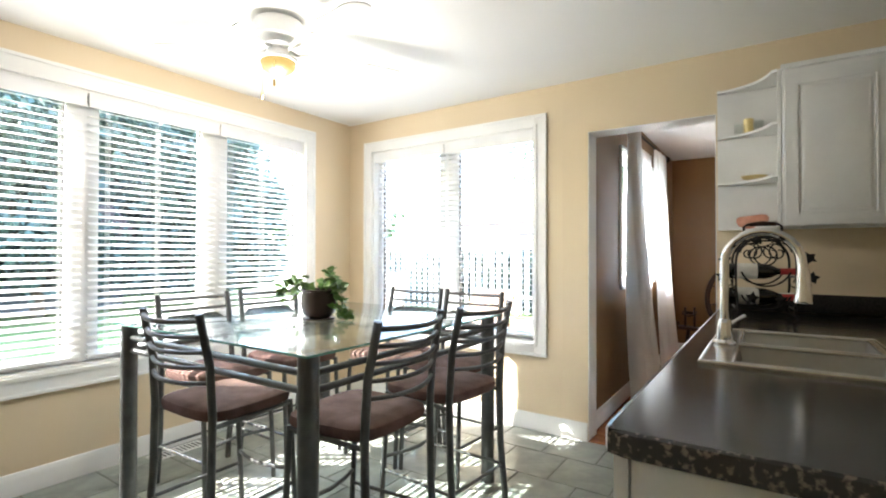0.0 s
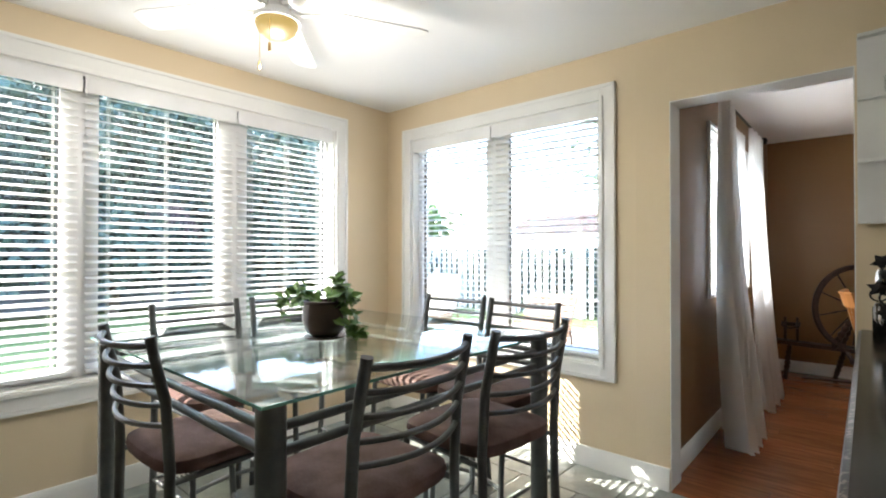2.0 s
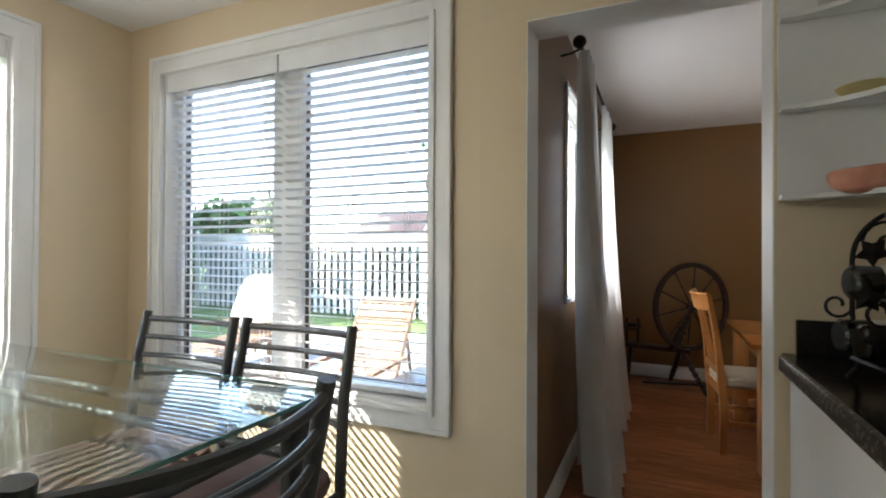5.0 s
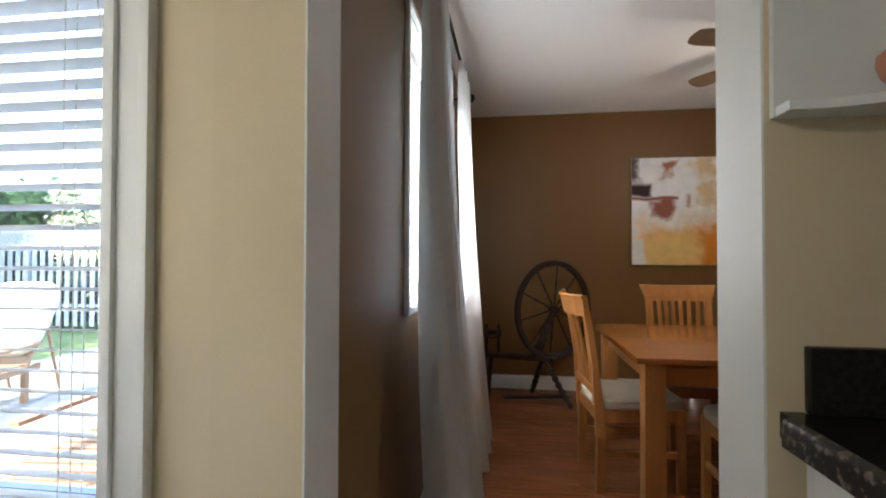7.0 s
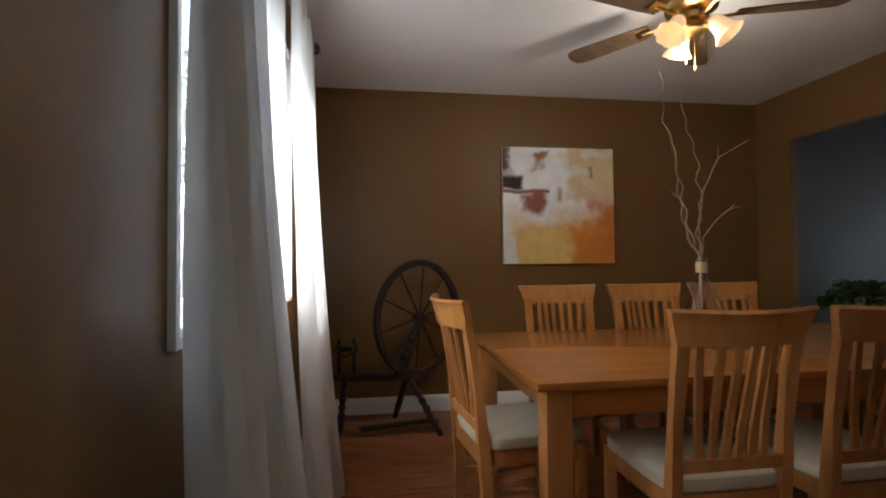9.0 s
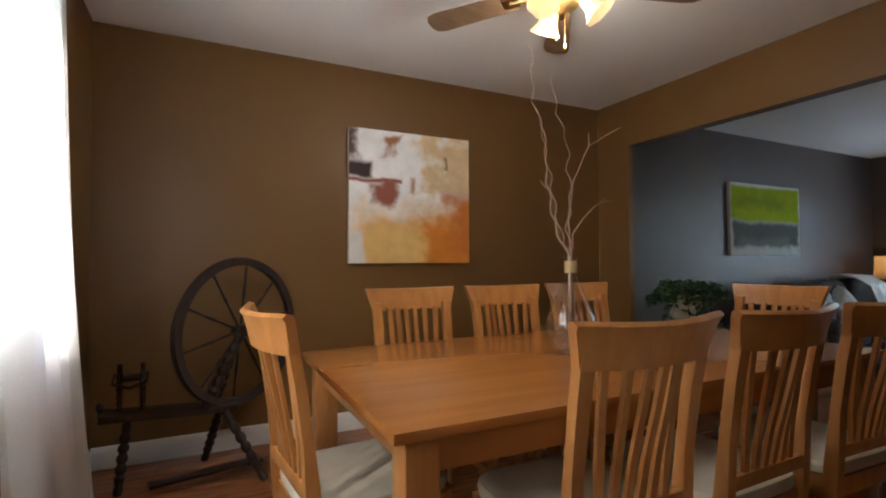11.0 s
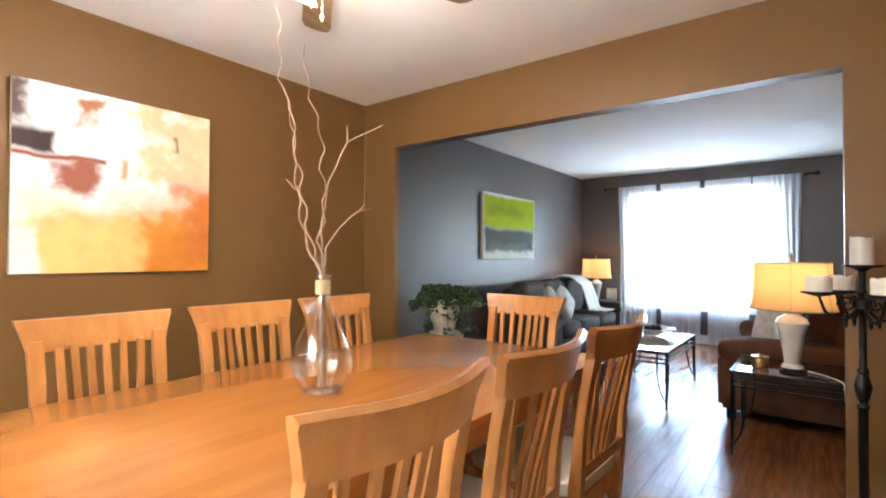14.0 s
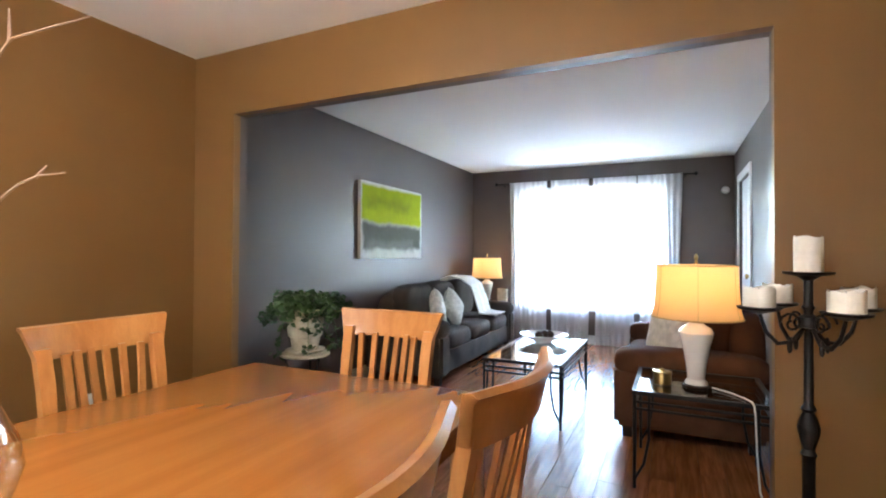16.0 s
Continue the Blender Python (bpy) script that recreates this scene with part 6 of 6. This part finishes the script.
# white board fence with lattice top
FY = 8.2
fence = thing("fence", "white painted board fence with lattice top", "fence")
pk = None
for k in range(66):
    x = -9.6 + k * 0.20
    if pk is None:
        bm = box(0, 0.105, 0, 0.02, GZ + 0.05, 1.37)
        pk = part("board", bm, M["fence"], fence)
        o = pk
    else:
        o = pk.copy()
        scene.collection.objects.link(o)
    o.location = (x, FY, 0)
for k in range(8):
    x = -9.7 + k * 1.85
    bm = box(x, x + 0.10, FY + 0.021, FY + 0.12, GZ, 1.73)
    lathe([(0.05, 1.73), (0.065, 1.75), (0.05, 1.79), (0.01, 1.83)], bm, 8, Matrix.Translation((x + 0.05, FY + 0.07, 0)))
    part("post", bm, M["fence"], fence)
for z in (0.1, 1.37, 1.65):
    part("rail", box(-9.7, 3.6, FY + 0.021, FY + 0.06, z, z + 0.06), M["fence"], fence)
bm = bmesh.new()
for k in range(120):
    x = -9.7 + k * 0.11
    for s in (-1, 1):
        box(-0.019, 0.019, 0, 0.006, -0.17, 0.17, bm, Matrix.Translation((x, FY + 0.03 + 0.006 * s, 1.54)) @ Matrix.Rotation(radians(45 * s), 4, "Y"))
part("lattice", bm, M["fence"], fence)

bm = bmesh.new()
r_ = random.Random(6)
leaf_cloud(bm, [Vector((r_.uniform(-10, 4), FY + r_.uniform(0.5, 1.3), GZ + 1.75 * r_.random())) for k in range(3000)], 0.34, r_, 1.4)
tagged(link("shrubs", bm, M["foliage_dark"], None, "", True), "dark shrubs growing behind the fence", "shrubs", "", "stuff")

# reclining garden chairs
def lounger(x, y, rz, label):
    l = thing("garden_lounger", label, "lounger", "garden loungers", x, y, GZ + 0.048, rz)
    for s in (-1, 1):
        part("side_rail", box(s * 0.30 - 0.018, s * 0.30 + 0.018, -0.95, 0.45, 0.30, 0.36), M["teak"], l)
        part("back_rail", tube([(s * 0.28, 0.30, 0.36), (s * 0.28, 0.78, 1.05)], 0.022, None, 8), M["teak"], l)
        for yy in (-0.85, 0.25):
            part("leg", box(s * 0.30 - 0.022, s * 0.30 + 0.022, yy - 0.03, yy + 0.03, 0, 0.30), M["teak"], l)
        part("prop", tube([(s * 0.25, 0.62, 0.80), (s * 0.25, 0.85, 0.0)], 0.016, None, 8), M["teak"], l)
        part("armrest", box(s * 0.33 - 0.03, s * 0.33 + 0.03, -0.25, 0.40, 0.55, 0.575), M["teak"], l)
    for k in range(13):
        part("seat_slat", box(-0.28, 0.28, -0.93 + k * 0.095, -0.865 + k * 0.095, 0.361, 0.379), M["teak"], l)
    for k in range(11):
        f = k / 11
        part("back_slat", box(-0.27, 0.27, -0.030, 0.030, 0, 0.016, None, Matrix.Translation((0, 0.33 + 0.48 * f, 0.40 + 0.69 * f)) @ Matrix.Rotation(radians(55), 4, "X")), M["teak"], l)
    return l


lounger(0.22, 1.72, 5, "weathered teak reclining garden chair on the patio")
lo2 = lounger(-2.5, 3.1, 15, "garden chair with a pale cushion on the patio")
part("cushion", puff(0, 0.52, 0.80, 0.72, 0.13, 0.86, None, 0.4, 20, 10, Matrix.Translation((0, 0.55, 0.8)) @ Matrix.Rotation(radians(-35), 4, "X") @ Matrix.Translation((0, -0.55, -0.8))), M["cushion_out"], lo2, "pale cushion")
# outdoor air conditioning unit with a slatted front
ac = thing("planter_box", "low dark slatted air conditioning unit on the patio", "planter", "", 0.98, 1.75, GZ + 0.048)
part("body", box(-0.25, 0.25, -0.25, 0.25, 0, 0.55), M["black_plastic"], ac, bevel=0.02)
for k in range(7):
    part("slat", box(-0.255, 0.255, -0.258, -0.251, 0.06 + k * 0.065, 0.09 + k * 0.065), M["steel_dark"], ac)


def tree(x, y, h, spread, leafm, seed, label, low=0.25, name="tree", n=1500, ls=0.30):
    t = thing(name, label, "tree", "", x, y, GZ)
    r_ = random.Random(seed)
    bm = tube([(0, 0, -0.05), (0.03, 0.02, h * 0.3), (0.0, 0.05, h * 0.6), (0.05, 0, h * 0.92)], [0.17 * h / 6, 0.13 * h / 6, 0.08 * h / 6, 0.02], None, 10)
    tips = []
    for k in range(16):
        a, z0 = r_.uniform(0, 6.28), h * r_.uniform(low, 0.85)
        l = spread * r_.uniform(0.5, 0.95) * (1 - 0.5 * max(0, z0 / h - 0.5))
        p1 = Vector((math.cos(a) * l * 0.5, math.sin(a) * l * 0.5, z0 + 0.10 * h))
        p2 = Vector((math.cos(a) * l, math.sin(a) * l, z0 + 0.13 * h))
        tube([(0, 0, z0), p1, p2], [0.05 * h / 6, 0.03 * h / 6, 0.01], bm, 6)
        tips += [p1, p2, p1.lerp(p2, 0.5), Vector((0, 0, z0 + 0.12 * h))]
    part("trunk", bm, M["bark"], t)
    lb_ = bmesh.new()
    pl = []
    for k in range(n):
        c = r_.choice(tips)
        pl.append(c + Vector((r_.gauss(0, 0.2 * spread), r_.gauss(0, 0.2 * spread), r_.gauss(0, 0.07 * h))))
    leaf_cloud(lb_, [p for p in pl if p.z > 0.25], ls, r_, 1.4)
    part("crown", lb_, leafm, t)
    return t


tree(-11.5, -3.2, 6.0, 2.4, M["foliage_dark"], 21, "dark spreading garden tree", 0.10, n=13000, ls=0.24)
tree(-12.0, 1.2, 5.6, 2.4, M["foliage_dark"], 22, "dark spreading garden tree", 0.10, n=13000, ls=0.24)
tree(-10.5, 5.2, 4.8, 2.0, M["foliage_dark"], 23, "dark leafy garden tree", 0.12, n=11000, ls=0.24)
tree(-13.0, -7.2, 6.2, 2.4, M["foliage_dark"], 24, "dark leafy garden tree", 0.12, n=11000, ls=0.24)
tree(-11.0, 10.8, 3.2, 2.2, M["foliage"], 25, "rounded green tree behind the fence", 0.3, n=1800)
tree(-13.8, 11.5, 3.0, 1.8, M["foliage"], 27, "rounded green tree behind the fence", 0.3, n=1500)
tree(-3.0, 23.0, 10.5, 4.6, M["foliage"], 26, "tall tree behind the neighbouring roof", 0.4, n=7000)

shed = thing("shed", "blue-grey wooden garden shed with low roof", "shed", "", -14.5, -1.0, GZ)
part("wall", box(-1.6, 1.6, -4.5, 4.5, 0, 2.1), M["shed"], shed)
bm = bmesh.new()
for x0, z0, x1, z1 in ((-1.9, 2.05, 0, 3.1), (0, 3.1, 1.9, 2.05)):
    v = [bm.verts.new(c) for c in ((x0, -4.8, z0), (x1, -4.8, z1), (x1, 4.8, z1), (x0, 4.8, z0), (x0, -4.8, z0 + 0.1), (x1, -4.8, z1 + 0.1), (x1, 4.8, z1 + 0.1), (x0, 4.8, z0 + 0.1))]
    for f in ((0, 1, 2, 3), (4, 5, 6, 7), (0, 1, 5, 4), (1, 2, 6, 5), (2, 3, 7, 6), (3, 0, 4, 7)):
        bm.faces.new([v[i] for i in f])
part("roof", bm, M["roof"], shed)
for y in (-3.0, -0.8, 1.6):
    wd = part("window", box(1.60, 1.64, y, y + 0.8, 1.0, 1.7), M["white"], shed)
    part("pane", box(1.641, 1.646, y + 0.06, y + 0.74, 1.06, 1.64), M["black_plastic"], wd)

hs = thing("house", "neighbouring brick house with a brown shingle roof", "house", "", -3.2, 16.0, GZ)
part("wall", box(-4.6, 4.5, -3.0, 3.0, 0, 1.75), M["siding"], hs)
bm = bmesh.new()
for y0, z0, y1, z1 in ((-3.5, 1.70, 0, 3.1), (0, 3.1, 3.5, 1.70)):
    v = [bm.verts.new(c) for c in ((-5.1, y0, z0), (5.0, y0, z0), (5.0 , y1, z1), (-5.1 , y1, z1), (-5.1, y0, z0 + 0.12), (5.0, y0, z0 + 0.12), (5.0 , y1, z1 + 0.12), (-5.1 , y1, z1 + 0.12))]
    for f in ((0, 1, 2, 3), (4, 5, 6, 7), (0, 1, 5, 4), (1, 2, 6, 5), (2, 3, 7, 6), (3, 0, 4, 7)):
        bm.faces.new([v[i] for i in f])
part("roof", bm, M["roof"], hs)
for x in (-3.4, -1.0, 1.6):
    wd = part("window", box(x, x + 0.9, -3.04, -3.0, 0.8, 1.6), M["white"], hs)
    part("pane", box(x + 0.07, x + 0.83, -3.046, -3.041, 0.87, 1.53), M["black_plastic"], wd)
part("chimney", box(1.0, 1.5, 0.3, 0.8, 2.6, 3.7), M["siding"], hs)

# ---- floor pieces ----
TS = 0.334
tile_me = None
rnd = random.Random(17)
for j in range(15):
    for i in range(-1, 16):
        x0 = -0.02 + i * TS + (0.5 * TS if j % 2 else 0)
        y1 = -0.0 - j * TS
        if x0 < -0.4 or x0 > 5.0:
            continue
        if tile_me is None:
            bm = box(0.003, TS - 0.003, -TS + 0.003, -0.003, -0.010, 0.0)
            bmesh.ops.bevel(bm, geom=[e for e in bm.edges if e.verts[0].co.z > -0.001 and e.verts[1].co.z > -0.001], offset=0.0025, segments=1, affect="EDGES")
            ob = link("tile", bm, M["tile"], floor_k, "", False)
            tile_me = ob.data
        else:
            ob = new("tile", tile_me)
            ob.parent = floor_k
        ob.location = (x0, y1, 0.0)
trim("threshold", box(DOOR[0] + 0.005, DOOR[1] - 0.005, -0.012, 0.085, -0.006, 0.006), "brown wooden threshold in the doorway", "threshold", M["plank"], 0.002)
PW, PL = 0.125, 1.25
plank_me = {}
for j in range(28):
    y0 = 0.086 + j * PW
    for i in range(-1, 8):
        x0 = 2.02 + i * PL + ((j * 0.437) % 1.0) * PL
        a, b = max(x0, 2.02), min(x0 + PL, LX + 0.12)
        if b - a < 0.04:
            continue
        key = round(b - a, 3)
        if key not in plank_me:
            bm = box(0.0006, b - a - 0.0006, 0.0006, PW - 0.0006, -0.012, 0.0)
            bmesh.ops.bevel(bm, geom=[e for e in bm.edges if e.verts[0].co.z > -0.001 and e.verts[1].co.z > -0.001], offset=0.0006, segments=1, affect="EDGES")
            ob = link("plank", bm, M["plank"], floor_d, "", False)
            plank_me[key] = ob.data
        else:
            ob = new("plank", plank_me[key])
            ob.parent = floor_d
        ob.location = (a, y0, 0.0)
